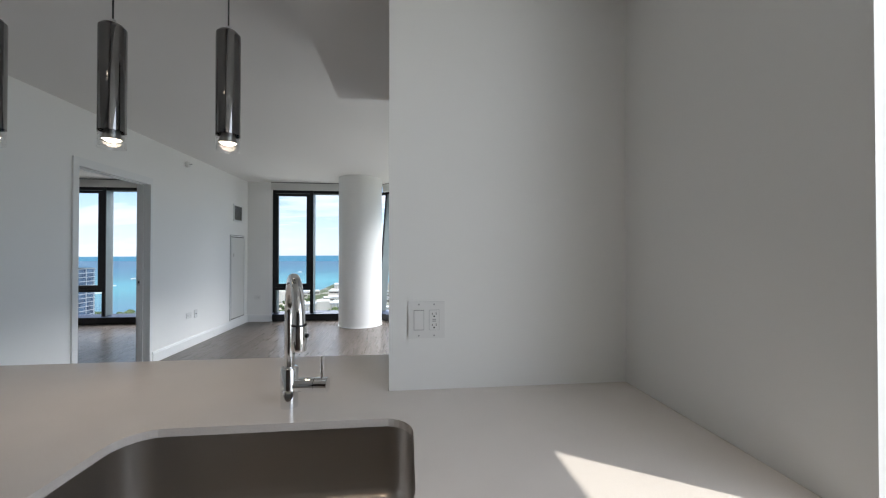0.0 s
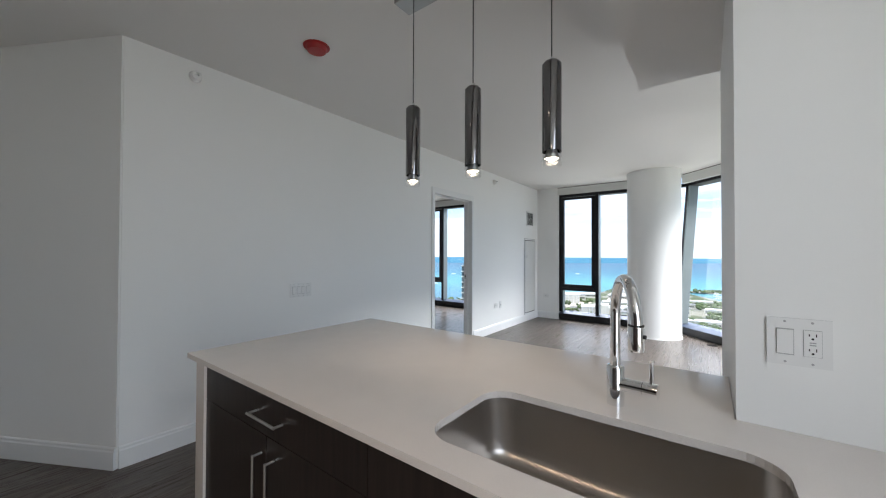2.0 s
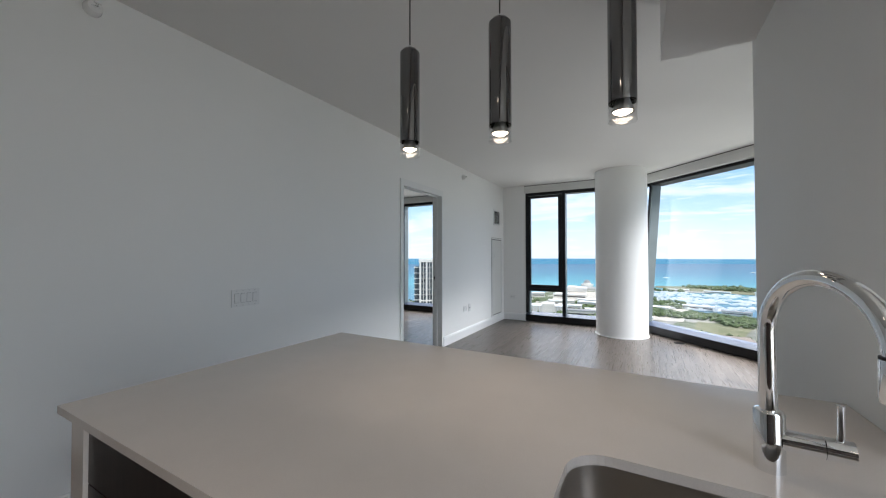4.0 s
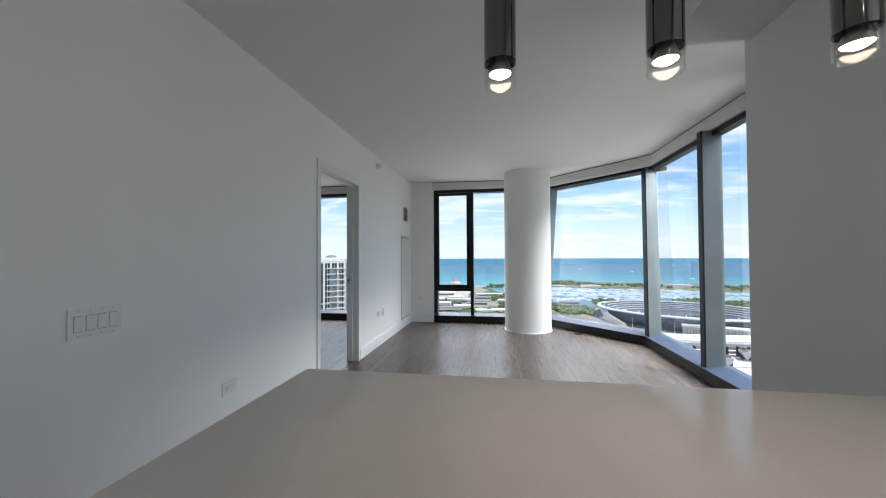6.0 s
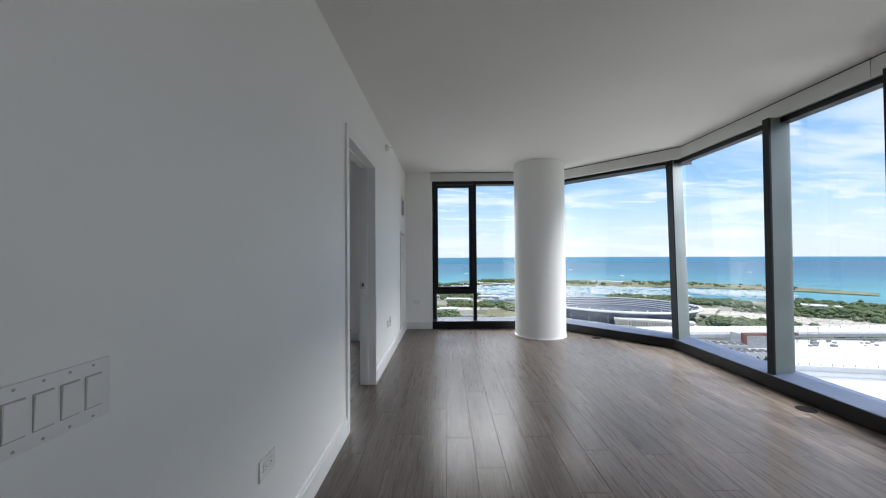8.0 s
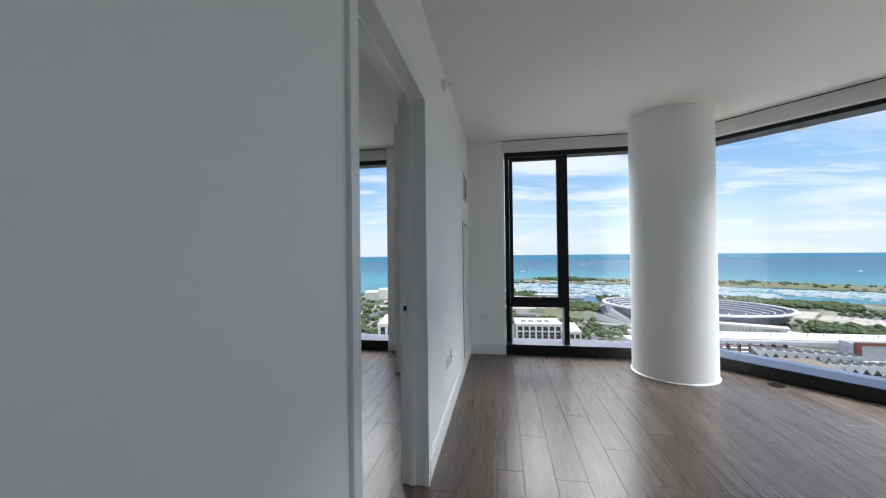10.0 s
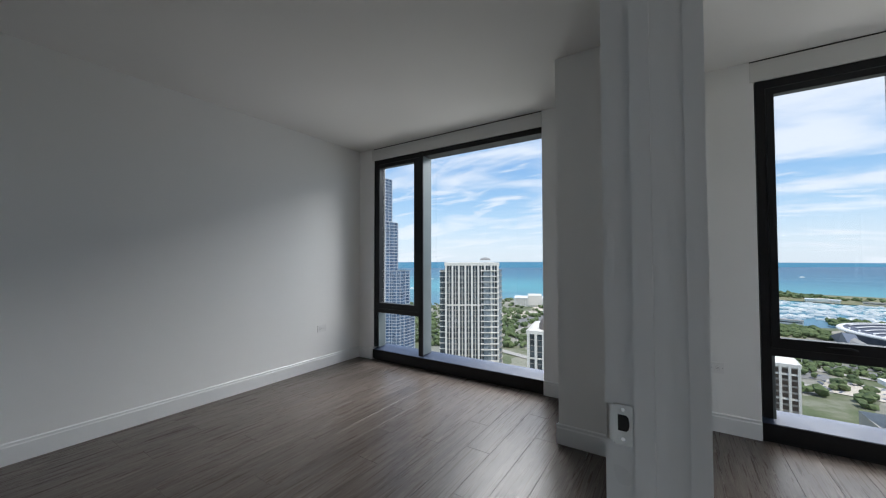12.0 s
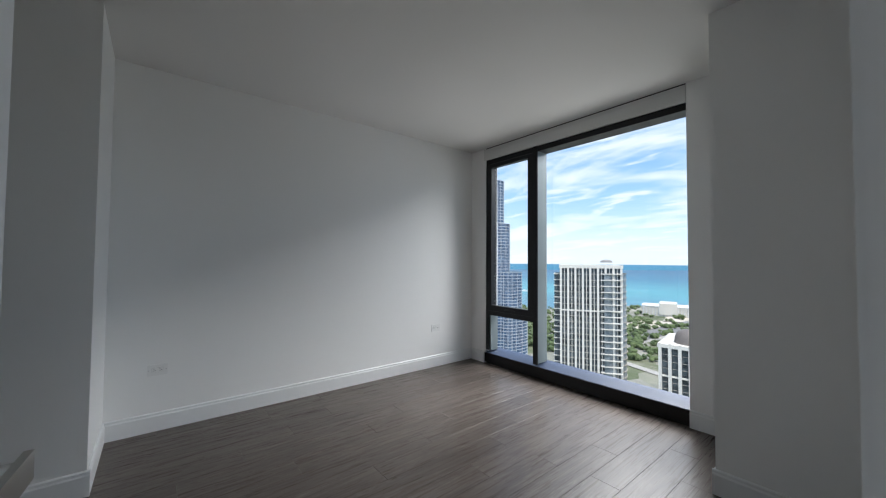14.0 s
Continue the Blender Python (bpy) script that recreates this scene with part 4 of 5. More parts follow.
sheet("peninsula", [at(a, d) for a, d in ((1.5, 1640), (5, 1520), (9, 1500), (14, 1470), (22, 1480), (32, 1560), (44, 1620), (50, 1600), (50, 1690), (44, 1800), (36, 1860), (24, 1830), (14, 1790), (8, 1760), (2, 1700))], G + 0.3, DRY, "long grassy spit of land beyond the harbour", "ground")
sheet("breakwater", [at(a, d) for a, d in ((24, 1960), (40, 2010), (62, 1980), (62, 1995), (40, 2026), (24, 1975))], G + 0.2, PAVE, "thin pale breakwater in the lake", "breakwater")
sheet("pier", [at(a, d) for a, d in ((-9, 1480), (-3, 1430), (3, 1440), (9, 1480), (9, 1520), (3, 1490), (-3, 1500), (-9, 1560))], G + 0.5, PAVE, "paved causeway along the harbour", "pier")
for i, (a0, d0, a1, d1, w) in enumerate(((-45, 620, -14, 700, 22), (-30, 500, -12, 1050, 16), (-12, 520, 14, 560, 26), (2, 500, 30, 560, 18), (-4, 640, 20, 640, 14), (10, 760, 3, 900, 12), (30, 700, 56, 760, 20), (-20, 820, 0, 700, 14), (-34, 760, -12, 980, 16), (-26, 620, -8, 900, 12), (6, 620, 34, 640, 16), (4, 600, 36, 612, 8), (-23.6, 650, -15.5, 910, 40), (-30, 560, -12, 430, 12), (-34.6, 830, -33.3, 570, 14), (-26, 640, -19, 590, 8))):
    p, q = at(a0, d0), at(a1, d1)
    s = (q - p).normalized().cross(Vector((0, 0, 1))) * w / 2
    sheet("road", [p - s, q - s, q + s, p + s], G + 0.35 + 0.04 * i, PAVE if i % 2 else ROAD, "pale road through the park", "road")
for a0, d0, a1, d1 in ((36.5, 860, 52, 1000), (33, 900, 36.4, 1020), (-12, 1050, -5, 1330), (-24, 760, -17, 900), (0, 800, 5, 1000), (13, 500, 22, 560), (-19.4, 880, -14.5, 1010)):
    sheet("pavement", [at(a0, d0), at(a1, d0 * 1.01), at(a1 + 0.6, d1), at(a0 + 0.6, d1 * 0.98)], G + 0.7, SAND, "pale sandy car park", "car park")
sheet("lawn", [at(6, 700), at(11, 690), at(12, 800), at(6.5, 830)], G + 0.75, DRY, "dry green lawn with a path", "lawn")


# trees, boats and cars, far below
ICO = bmesh.new()
bmesh.ops.create_icosphere(ICO, subdivisions=1, radius=1)
ICO_V = np.array([v.co[:] for v in ICO.verts])
ICO_F = np.array([[v.index for v in f.verts] for f in ICO.faces])
ICO.free()


def clumps(name, spots, mat, label, category, squash=0.8, seed=3):
    """Many uneven leafy clumps in one mesh; spots are rows of (x, y, z, size)."""
    rng = np.random.default_rng(seed)
    vs, fs = [], []
    k = 0
    for x, y, z, s in spots:
        for _ in range(3):
            off = rng.normal(0, 0.42, 3) * s
            v = ICO_V * (s * rng.uniform(0.45, 0.8)) * (1 + rng.uniform(-0.28, 0.28, (len(ICO_V), 1)))
            v[:, 2] *= squash
            vs.append(v + np.array((x, y, z + s * 0.5)) + off * np.array((1, 1, 0.4)))
            fs.append(ICO_F + k)
            k += len(ICO_V)
    me = bpy.data.meshes.new(name)
    me.from_pydata(np.concatenate(vs).tolist(), [], np.concatenate(fs).tolist())
    me.materials.append(mat)
    return tagged(new(name, me), label, category, "", "stuff")


rng = np.random.default_rng(11)
spots = []
for a0, a1, d0, d1, k, s in ((-44, -22, 520, 1000, 340, 9), (-24, -14, 640, 1120, 85, 8), (-12, 2, 640, 800, 200, 9), (-12, -6, 860, 1000, 70, 8), (-2, 5, 1000, 1150, 80, 8), (0, 9, 850, 930, 120, 8), (9, 14, 800, 900, 90, 8), (2, 14, 560, 700, 60, 7), (14, 27, 980, 1060, 140, 8),
                             (24, 40, 1060, 1160, 330, 9), (36, 44, 780, 860, 160, 8), (38, 60, 980, 1060, 120, 7), (44, 58, 1060, 1290, 420, 9), (10, 24, 1560, 1680, 60, 9), (4, 17, 470, 560, 30, 8), (12, 24, 590, 640, 30, 7), (26, 50, 760, 850, 100, 8), (8, 13, 1580, 1700, 60, 10), (24, 44, 1600, 1800, 60, 8), (-30, -12, 520, 640, 90, 7), (5, 12, 1640, 1740, 110, 9), (-2, 5, 1430, 1500, 50, 8), (4, 24, 575, 610, 30, 6)):
    for _ in range(int(k * 1.4)):
        p = at(rng.uniform(a0, a1), rng.uniform(d0, d1))
        spots.append((p.x, p.y, G + 1, s * rng.uniform(0.4, 1.0)))
clumps("trees", spots, LEAF, "dark green park trees far below, growing on the lake shore", "trees")


def tiny(name, rows, mat, label, category):
    """Small box-like hulls with a cabin, far away, in one mesh: rows of (x, y, heading, length)."""
    vs, fs = [], []
    for x, y, h, s in rows:
        c, d = math.cos(h), math.sin(h)
        for (l0, l1, w, z0, z1) in ((-0.5, 0.5, 0.19, 0, 0.16), (-0.25, 0.15, 0.13, 0.16, 0.26)):
            k = len(vs)
            for u, v, z in ((l0, -w, z0), (l1, -w * 0.3, z0), (l1, w * 0.3, z0), (l0, w, z0), (l0, -w, z1), (l1, -w * 0.3, z1), (l1, w * 0.3, z1), (l0, w, z1)):
                vs.append((x + s * (u * c - v * d), y + s * (u * d + v * c), G + s * z))
            fs += [(k, k + 3, k + 2, k + 1), (k + 4, k + 5, k + 6, k + 7), (k, k + 1, k + 5, k + 4), (k + 1, k + 2, k + 6, k + 5), (k + 2, k + 3, k + 7, k + 6), (k + 3, k, k + 4, k + 7)]
    me = bpy.data.meshes.new(name)
    me.from_pydata(vs, [], fs)
    me.materials.append(mat)
    return tagged(new(name, me), label, category, "", "stuff")


rows = []
for a0, a1, d0, d1 in ((1, 12, 990, 1430), (12, 22, 1060, 1430), (22, 34, 1190, 1480), (34, 44, 1330, 1500)):
    for j in range(13):
        d = d0 + (d1 - d0) * (j + 0.5) / 13
        skew = rng.uniform(-20, 20)
        a = a0
        while a < a1:
            if rng.random() < 0.7 and (k_row := j % 4) != 3:
                p = at(a, d + skew * (a - a0) / 6 + rng.uniform(-14, 14))
                rows.append((p.x, p.y, rng.uniform(-0.5, 0.5) - radians(a), rng.uniform(10, 20)))
            a += 0.33
for a, d in ((-38, 1500), (-37, 1800), (-16, 2400), (3, 2300), (19, 2900), (26, 2200), (-35, 2200), (40, 2900), (-30, 2700), (12, 3300)):
    p = at(a, d)
    rows.append((p.x, p.y, 0.3, 26))
tiny("boats", rows, BOATW, "white moored boats in rows in the harbour", "boats")
rows = []
for a0, a1, d0, d1, k in ((38, 50, 870, 990, 260), (-11, -5, 1060, 1300, 160), (13, 22, 505, 555, 80), (-24, -17, 770, 890, 60), (-12, 14, 525, 560, 50), (0, 5, 820, 980, 60)):
    for _ in range(k):
        p = at(rng.uniform(a0, a1), d0 + (d1 - d0) * round(rng.uniform(0, 1) * 9) / 9)
        rows.append((p.x, p.y, rng.choice((0.5, 2.0)), 5.0))
tiny("cars", rows, STADIUM, "parked cars far below in the car parks", "cars")


# towers
def tower(name, az0, az1, dist, top, label, wall, glaze, bays, floor_h=3.1, pier=0.35, depth=26, low=G, turn=0.0, slab=0.5, band=6, bands=11, proud=0.7, first=None):
    """A residential tower: a glazed core with piers, floor slabs and a roof parapet; width from two bearings."""
    p, q = at(az0, dist), at(az1, dist)
    width = (q - p).length
    mid = (p + q) / 2
    e = thing(name, label, "tower")
    ang = math.atan2(q.y - p.y, q.x - p.x) + radians(turn)
    e.matrix_basis = Matrix.Translation((mid.x, mid.y, 0)) @ Matrix.Rotation(ang, 4, "Z")
    x0, x1 = -width / 2, width / 2
    part("glazing", boxes((x0 + 0.3, x1 - 0.3, 0.5, depth - 0.5, low, top - 1.5)), glaze, e)
    bm = bmesh.new()
    z = top - 1.5
    low_seen = max(low, top - 135)
    while z > low_seen:
        box(bm, x0, x1, 0.25, depth - 0.25, z - slab, z)
        z -= floor_h
    tagged(part("floor_slab", bm, SPANDREL, e), "thin grey beige floor slabs", "", "", "stuff")
    bm = bmesh.new()
    for i in range(1, bands + 1):
        z = top - 1.5 - (i - 1 + (1 if first is None else first / band)) * floor_h * band
        box(bm, x0 - 0.1, x1 + 0.1, -0.25, depth + 0.1, z - 0.7, z)
    tagged(part("band", bm, wall, e), "white cross bands", "", "", "stuff")
    bm = bmesh.new()
    for i in range(bays + 1):
        x = x0 + (x1 - x0 - pier) * i / bays
        box(bm, x, x + pier, -proud, 0.6, low, top)
        if i < bays and pier < 1:
            box(bm, x + (x1 - x0 - pier) / bays / 2 + pier * 0.35, x + (x1 - x0 - pier) / bays / 2 + pier * 0.65, 0.1, 0.6, low, top)
        box(bm, x, x + pier, depth - 0.6, depth + 0.15, low, top)
    nside = max(2, round(depth / (width / bays)))
    for i in range(1, nside):
        y = depth * i / nside
        box(bm, x0 - 0.15, x0 + 0.5, y, y + pier, low, top)
        box(bm, x1 - 0.5, x1 + 0.15, y, y + pier, low, top)
    tagged(part("pier", bm, wall, e), "white concrete piers", "", "", "stuff")
    part("parapet", boxes((x0 - 0.4, x1 + 0.4, -0.5, depth + 0.4, top - 1.6, top)), wall, e)
    return e


t1 = tower("apartment_tower", -32.2, -23.8, 200, -0.8, "tall white concrete apartment tower with vertical piers and glass corner bays", WHITE_STONE, DARKGLASS, 8, 3.05, 0.95, 24, turn=4, slab=0.3, band=7, bands=1)
w1 = 2 * 200 * math.sin(radians(4.1))
hx = w1 / 2
bm = bmesh.new()
seg = [(hx - 8 + 11.5 * math.sin(radians(a)), 10.5 - 11.5 * math.cos(radians(a))) for a in range(0, 181, 15)]
prism(bm, [(x, y, G) for x, y in seg], [(x, y, -5.0) for x, y in seg])
part("corner_bay", bm, PALEGLASS, t1, "curved pale glass corner bay")
bm = bmesh.new()
z = -5.0
while z > -110:
    ring = [(hx - 8 + 11.9 * math.sin(radians(a)), 10.5 - 11.9 * math.cos(radians(a))) for a in range(0, 181, 15)]
    prism(bm, [(x, y, z - 0.3) for x, y in ring], [(x, y, z) for x, y in ring])
    z -= 3.05
part("balcony_slab", bm, SPANDREL, t1, "thin white balcony slabs")
part("wing", boxes((-hx - 3.2, -hx + 0.5, 3, 20, G, -5.4)), DARKGLASS, t1, "lower glazed wing")
bm = bmesh.new()
z = -5.4
while z > -110:
    box(bm, -hx - 3.5, -hx + 0.4, 2.7, 20.3, z - 0.45, z)
    z -= 3.05
part("wing_slab", bm, WHITE_STONE, t1, "thin white slabs")
bm = bmesh.new()
z = -5.0
while z > -110:
    box(bm, hx - 9.5, hx + 0.2, -1.6, 0.4, z - 0.4, z)
    z -= 3.05
part("balcony_slab", bm, WHITE_STONE, t1, "thin white balcony slabs")
bm = bmesh.new()
lathe(bm, [(3.0, 0.5), (2.8, 1.3), (1.6, 1.9), (0.01, 2.1)], 20, hx - 6, 9)
part("roof_dome", bm, GREYROOF, t1, "small grey roof dome")

sky_parts = ((-46.9, -41.9, 89.0, 22), (-46.7, -41.2, 41.5, 26), (-45.8, -39.5, -11.5, 30), (-45.0, -39.0, -54, 34))
PALE_SPANDREL = Mat("pale_grey_spandrel", (0.52, 0.56, 0.62), 0.5).m
sc = thing("glass_skyscraper", "tall stepped blue glass skyscraper with fine pale mullions", "skyscraper")
for az0, az1, topz, dep in sky_parts:
    p, q = at(az0, 400), at(az1, 400)
    wid = (q - p).length
    c = (p + q) / 2 + Vector((0, dep / 2, 0))
    ring = [(c.x + wid / 2 * (abs(math.cos(a)) ** 0.6) * math.copysign(1, math.cos(a)), c.y + dep / 2 * (abs(math.sin(a)) ** 0.6) * math.copysign(1, math.sin(a))) for a in [i * math.tau / 36 for i in range(36)]]
    bm = bmesh.new()
    prism(bm, [(x, y, G) for x, y in ring], [(x, y, topz) for x, y in ring])
    part("glass_shaft", bm, BLUEGLASS, sc)
    bm = bmesh.new()
    z = topz
    while z > -125:
        g2 = [(c.x + (x - c.x) * 1.012, c.y + (y - c.y) * 1.012) for x, y in ring]
        prism(bm, [(x, y, z - 0.5) for x, y in g2], [(x, y, z) for x, y in g2])
        z -= 3.3 if z > -60 else 3.3
    for x, y in ring[::2]:
        box(bm, x - 0.2, x + 0.2, y - 0.2, y + 0.2, G, topz)
    part("mullion_grid", bm, PALE_SPANDREL, sc, "fine pale floor lines and mullions")

t2 = tower("apartment_block", 2.0, 8.9, 250, -47.0, "white framed apartment block with brown glazing", WHITE_STONE, BRONZE, 7, 3.0, 1.15, 22, slab=0.45, turn=8, band=4, first=1.1)
part("roof", boxes((-15.5, 15.5, 1, 21, -48.3, -47.9)), ROOFW, t2, "white roof")
bm = bmesh.new()
for x in (-11, -6, 0, 5):
    box(bm, x, x + 3, 7, 12, -47.9, -46.6)
tagged(part("roof_plant", bm, GREYROOF, t2), "grey roof plant boxes", "", "", "stuff")
t3 = tower("apartment_block", 8.9, 11.5, 248, -50.5, "white framed apartment block with balconies", WHITE_STONE, BRONZE, 3, 3.0, 1.0, 30, slab=0.9, turn=8, band=4, first=1.1)
t4 = tower("apartment_block", -19.6, -12.5, 190, -35.2, "white framed apartment block with dark glazing and a low dome", WHITE_STONE, DARKGLASS, 6, 3.0, 1.2, 30, slab=0.2, turn=-6, band=4, bands=1)
bm = bmesh.new()
lathe(bm, [(6.5, -35.3), (6.4, -32.8), (5.4, -30.6), (3.2, -29.2), (0.01, -28.7)], 28, -0.5, 9)
part("roof_dome", bm, Mat("grey_brown_metal_dome", (0.17, 0.15, 0.14), 0.6).m, t4, "grey brown metal dome", smooth=True)


def hall(name, az, dist, w, d, h, label, colonnade=True, base=G):
    """A low classical hall with a colonnade and a raised middle."""
    e = thing(name, label, "building")
    e.matrix_basis = Matrix.Translation(at(az, dist, base)) @ Matrix.Rotation(radians(-az), 4, "Z")
    part("body", boxes((-w / 2, w / 2, 2, d, 0, h)), LIME, e)
    part("middle", boxes((-w / 6, w / 6, 0, d - 4, h * 0.2, h * 1.35)), LIME, e)
    part("roof", boxes((-w / 2 - 1, w / 2 + 1, 1, d + 1, h, h + 1.2)), ROOFW, e)
    bm = bmesh.new()
    n = int(w / 6)
    for i in range(n):
        x = -w / 2 + w * (i + 0.5) / n
        cyl(bm, x, 0.8, 0, h, 0.9, seg=8)
    tagged(part("colonnade", bm, ROOFW, e), "row of white columns", "", "", "stuff")
    bm = bmesh.new()
    for i in range(n):
        x = -w / 2 + w * i / n
        box(bm, x + 2, x + w / n - 2, 1.7, 2.1, 3, h - 3)
    tagged(part("openings", bm, SLOT, e), "dark openings between the columns", "", "", "stuff")
    return e


hall("museum_hall", -18.7, 965, 105, 60, 22, "long white stone museum hall with columns by the lake")
hall("aquarium_hall", -9.0, 1290, 90, 60, 14, "low white stone hall by the lake")
hall("lakeside_hall", -12.5, 800, 80, 40, 16, "low white stone hall among trees")
hall("harbour_house", 13.5, 1480, 70, 20, 8, "low white harbour building")
hall("lakeside_house", 24, 1640, 120, 26, 8, "long low pale building on the spit")
obs = thing("domed_observatory", "small domed stone observatory at the tip of the shore", "observatory")
obs.matrix_basis = Matrix.Translation(at(-7.0, 1560))
bm = bmesh.new()
lathe(bm, [(24, 0), (24, 9), (15, 9), (15, 14), (14, 15)], 24)
part("drum", bm, LIME, obs)
bm = bmesh.new()
lathe(bm, [(13, 15), (11.5, 20), (7, 25), (0.01, 27)], 24)
part("dome", bm, GREYROOF, obs, "grey copper dome", smooth=True)

k = 0
for az, d, w, dp, h in ((-9.5, 860, 50, 26, 12), (-8.0, 770, 60, 24, 14), (-5.5, 820, 44, 30, 10), (-6.2, 930, 70, 26, 12), (-3.0, 1010, 60, 24, 9), (-1.5, 1090, 80, 22, 9), (-9.5, 1100, 90, 30, 12), (-17.0, 1040, 80, 40, 14), (-14.8, 1110, 70, 30, 12), (6.5, 1010, 60, 18, 8), (10.5, 960, 50, 16, 7), (-10.5, 940, 60, 30, 12), (-7.0, 1010, 46, 26, 9), (-3.5, 880, 52, 30, 14), (-1.0, 760, 70, 24, 10), (1.5, 930, 60, 26, 10), (3.5, 690, 36, 20, 8), (4.5, 1480, 60, 16, 7), (8.5, 1470, 70, 14, 6), (17.5, 1500, 60, 16, 6), (-26.0, 900, 50, 24, 9), (-18.0, 980, 60, 30, 12), (31, 1020, 40, 24, 7), (46, 1120, 60, 30, 9), (53, 1000, 70, 30, 9), (56, 860, 80, 34, 10), (27, 720, 50, 22, 9), (33, 690, 60, 20, 8)):
    lb = thing("low_building", "small pale flat-roofed building far below by the shore", "building")
    lb.matrix_basis = Matrix.Translation(at(az, d)) @ Matrix.Rotation(radians(-az + 9 * (k % 3 - 1)), 4, "Z")
    part("walls", boxes((-w / 2, w / 2, 0, dp, 0, h)), LIME, lb)
    part("roof", boxes((-w / 2 - 0.6, w / 2 + 0.6, -0.6, dp + 0.6, h, h + 0.8)), (ROOFW, GREYROOF, ROOFW)[k % 3], lb)
    part("window_band", boxes((-w / 2 + 2, w / 2 - 2, -0.2, 0.1, h * 0.4, h * 0.65)), SLOT, lb)
    k += 1

# stadium
st = thing("stadium", "large oval stadium with leaning dark blue glass and pale bands", "stadium")
st.matrix_basis = Matrix.Translation(at(24.9, 800)) @ Matrix.Rotation(radians(-25), 4, "Z")


def oval(profile, a0=0, a1=360, k=96, rx=143, ry=108):
    """Rings of an oval: rows of (outward scale, height)."""
    bm = bmesh.new()
    rs = []
    n = k + 1
    for s, z in profile:
        rs.append([bm.verts.new(((rx * s) * math.cos(radians(a0 + (a1 - a0) * i / k)), (ry * s) * math.sin(radians(a0 + (a1 - a0) * i / k)), z * 0.76)) for i in range(n)])
    for a, b in zip(rs, rs[1:]):
        for i in range(k):
            bm.faces.new((a[i], a[i + 1], b[i + 1], b[i]))
    return bm


part("stand_bowl", oval([(0.84, 2), (0.90, 12), (1.0, 29)]), NAVY, st, "dark blue leaning glass bowl", smooth=True)
part("rim_band", oval([(1.0, 29), (1.025, 30), (1.03, 32), (1.02, 34), (1.0, 34.5), (0.98, 34.0)]), ROOFW, st, "pale smooth rim band", smooth=True)
part("near_stand", oval([(0.98, 33.5), (0.84, 24), (0.60, 12), (0.42, 3)], 180, 360), SEATS, st, "dark raked seating")
part("far_stand", oval([(0.42, 3), (0.60, 8), (0.70, 14), (0.78, 19), (0.86, 24), (0.94, 29), (0.99, 34)], 0, 180), SEATS, st, "dark raked seating")
for s, z in ((0.72, 16.4), (0.78, 20.4), (0.84, 24.4), (0.90, 28.4), (0.955, 32.0)):
    part("seat_band", oval([(s - 0.004, z + 0.5), (s - 0.004, z + 1.4), (s + 0.012, z + 1.5)], 4, 176, 60), ROOFW, st, "pale tier band")
part("pitch", oval([(0.42, 3), (0.01, 3)]), DRY, st, "green pitch")
for i in range(14):
    a = radians(205 + i * 9.6)
    rib = bmesh.new()
    x, y = 143 * 0.985 * math.cos(a), 108 * 0.985 * math.sin(a)
    box(rib, x - 0.6, x + 0.6, y - 0.5, y + 7, 26.0, 28.0)
    part("rib", rib, ROOFW, st)
for i in range(26):
    col = bmesh.new()
    cyl(col, 4 + i * 4.2, -118, 0, 12, 1.0, seg=8)
    part("column", col, LIME, st)
part("colonnade_wall", boxes((0, 114, -114, -100, 0, 12), (-1, 116, -120, -100, 12, 15)), LIME, st, "pale stone base")
bm = bmesh.new()
prism(bm, [(-130, -92, 12), (-116, -104, 9), (-108, -88, 12), (-122, -76, 12)], [(-136, -96, 22), (-124, -104, 29), (-114, -90, 26), (-126, -80, 24)])
part("stand_end", bm, STADIUM, st, "angular pale stand end")
bm = bmesh.new()
prism(bm, [(-140, -120, 3), (-82, -136, 1), (-78, -118, 1), (-132, -100, 3)], [(-138, -110, 11), (-86, -130, 3), (-82, -120, 3), (-132, -100, 12)])
part("ramp", bm, GREYROOF, st, "grey entrance ramp")
bm = bmesh.new()
prism(bm, [(-126, -104, 12), (-84, -122, 4), (-80, -118, 4), (-120, -98, 12)], [(-122, -96, 22), (-84, -118, 7), (-80, -114, 7), (-116, -92, 23)])
part("canopy", bm, GREYROOF, st, "white pointed canopy")
for i, (x, y) in enumerate(((-70, -122), (-40, -128), (-10, -130), (20, -132), (50, -134), (80, -130))):
    mb = bmesh.new()
    cyl(mb, x, y, 0, 20, 0.45, 0.3, seg=6)
    part("light_mast", mb, ROOFW, st)
part("forecourt", boxes((-150, 160, -160, -122, 0.2, 1.2), (-150, 160, -163, -160, 0.2, 5)), PAVE, st, "pale raised forecourt")

# convention halls and rooftop plant close by
pv = thing("pavilion", "flat white roofed pavilion with dark glass below", "building")
pv.matrix_basis = Matrix.Translation((105, 298.3, 0))
prb = bmesh.new()
low = [(0, 0), (95, 0), (125, 56), (-3.3, 34.5)]
prism(prb, [(x, y, -74.6) for x, y in low], [(x, y, -72) for x, y in low])
part("roof", prb, ROOFW, pv, "flat white roof")
part("glazing", boxes((14, 92, 3, 36, -95, -74.6)), DARKGLASS, pv, "dark glass wall")
part("end_wall", boxes((1.5, 14, 1.5, 33, -95, -74.6)), ROOFW, pv, "white end wall")
part("base", boxes((-10, 95, -8, 40, G, -95)), PAVE, pv, "pale base")

GALV = Mat("weathered_galvanised_housing", (0.42, 0.43, 0.44), 0.6)
GALV.color(GALV.ramp(GALV.noise(0.9, 5, 0.6), ((0.3, (0.34, 0.345, 0.35)), (0.7, (0.52, 0.53, 0.54)))))
GALV = GALV.m
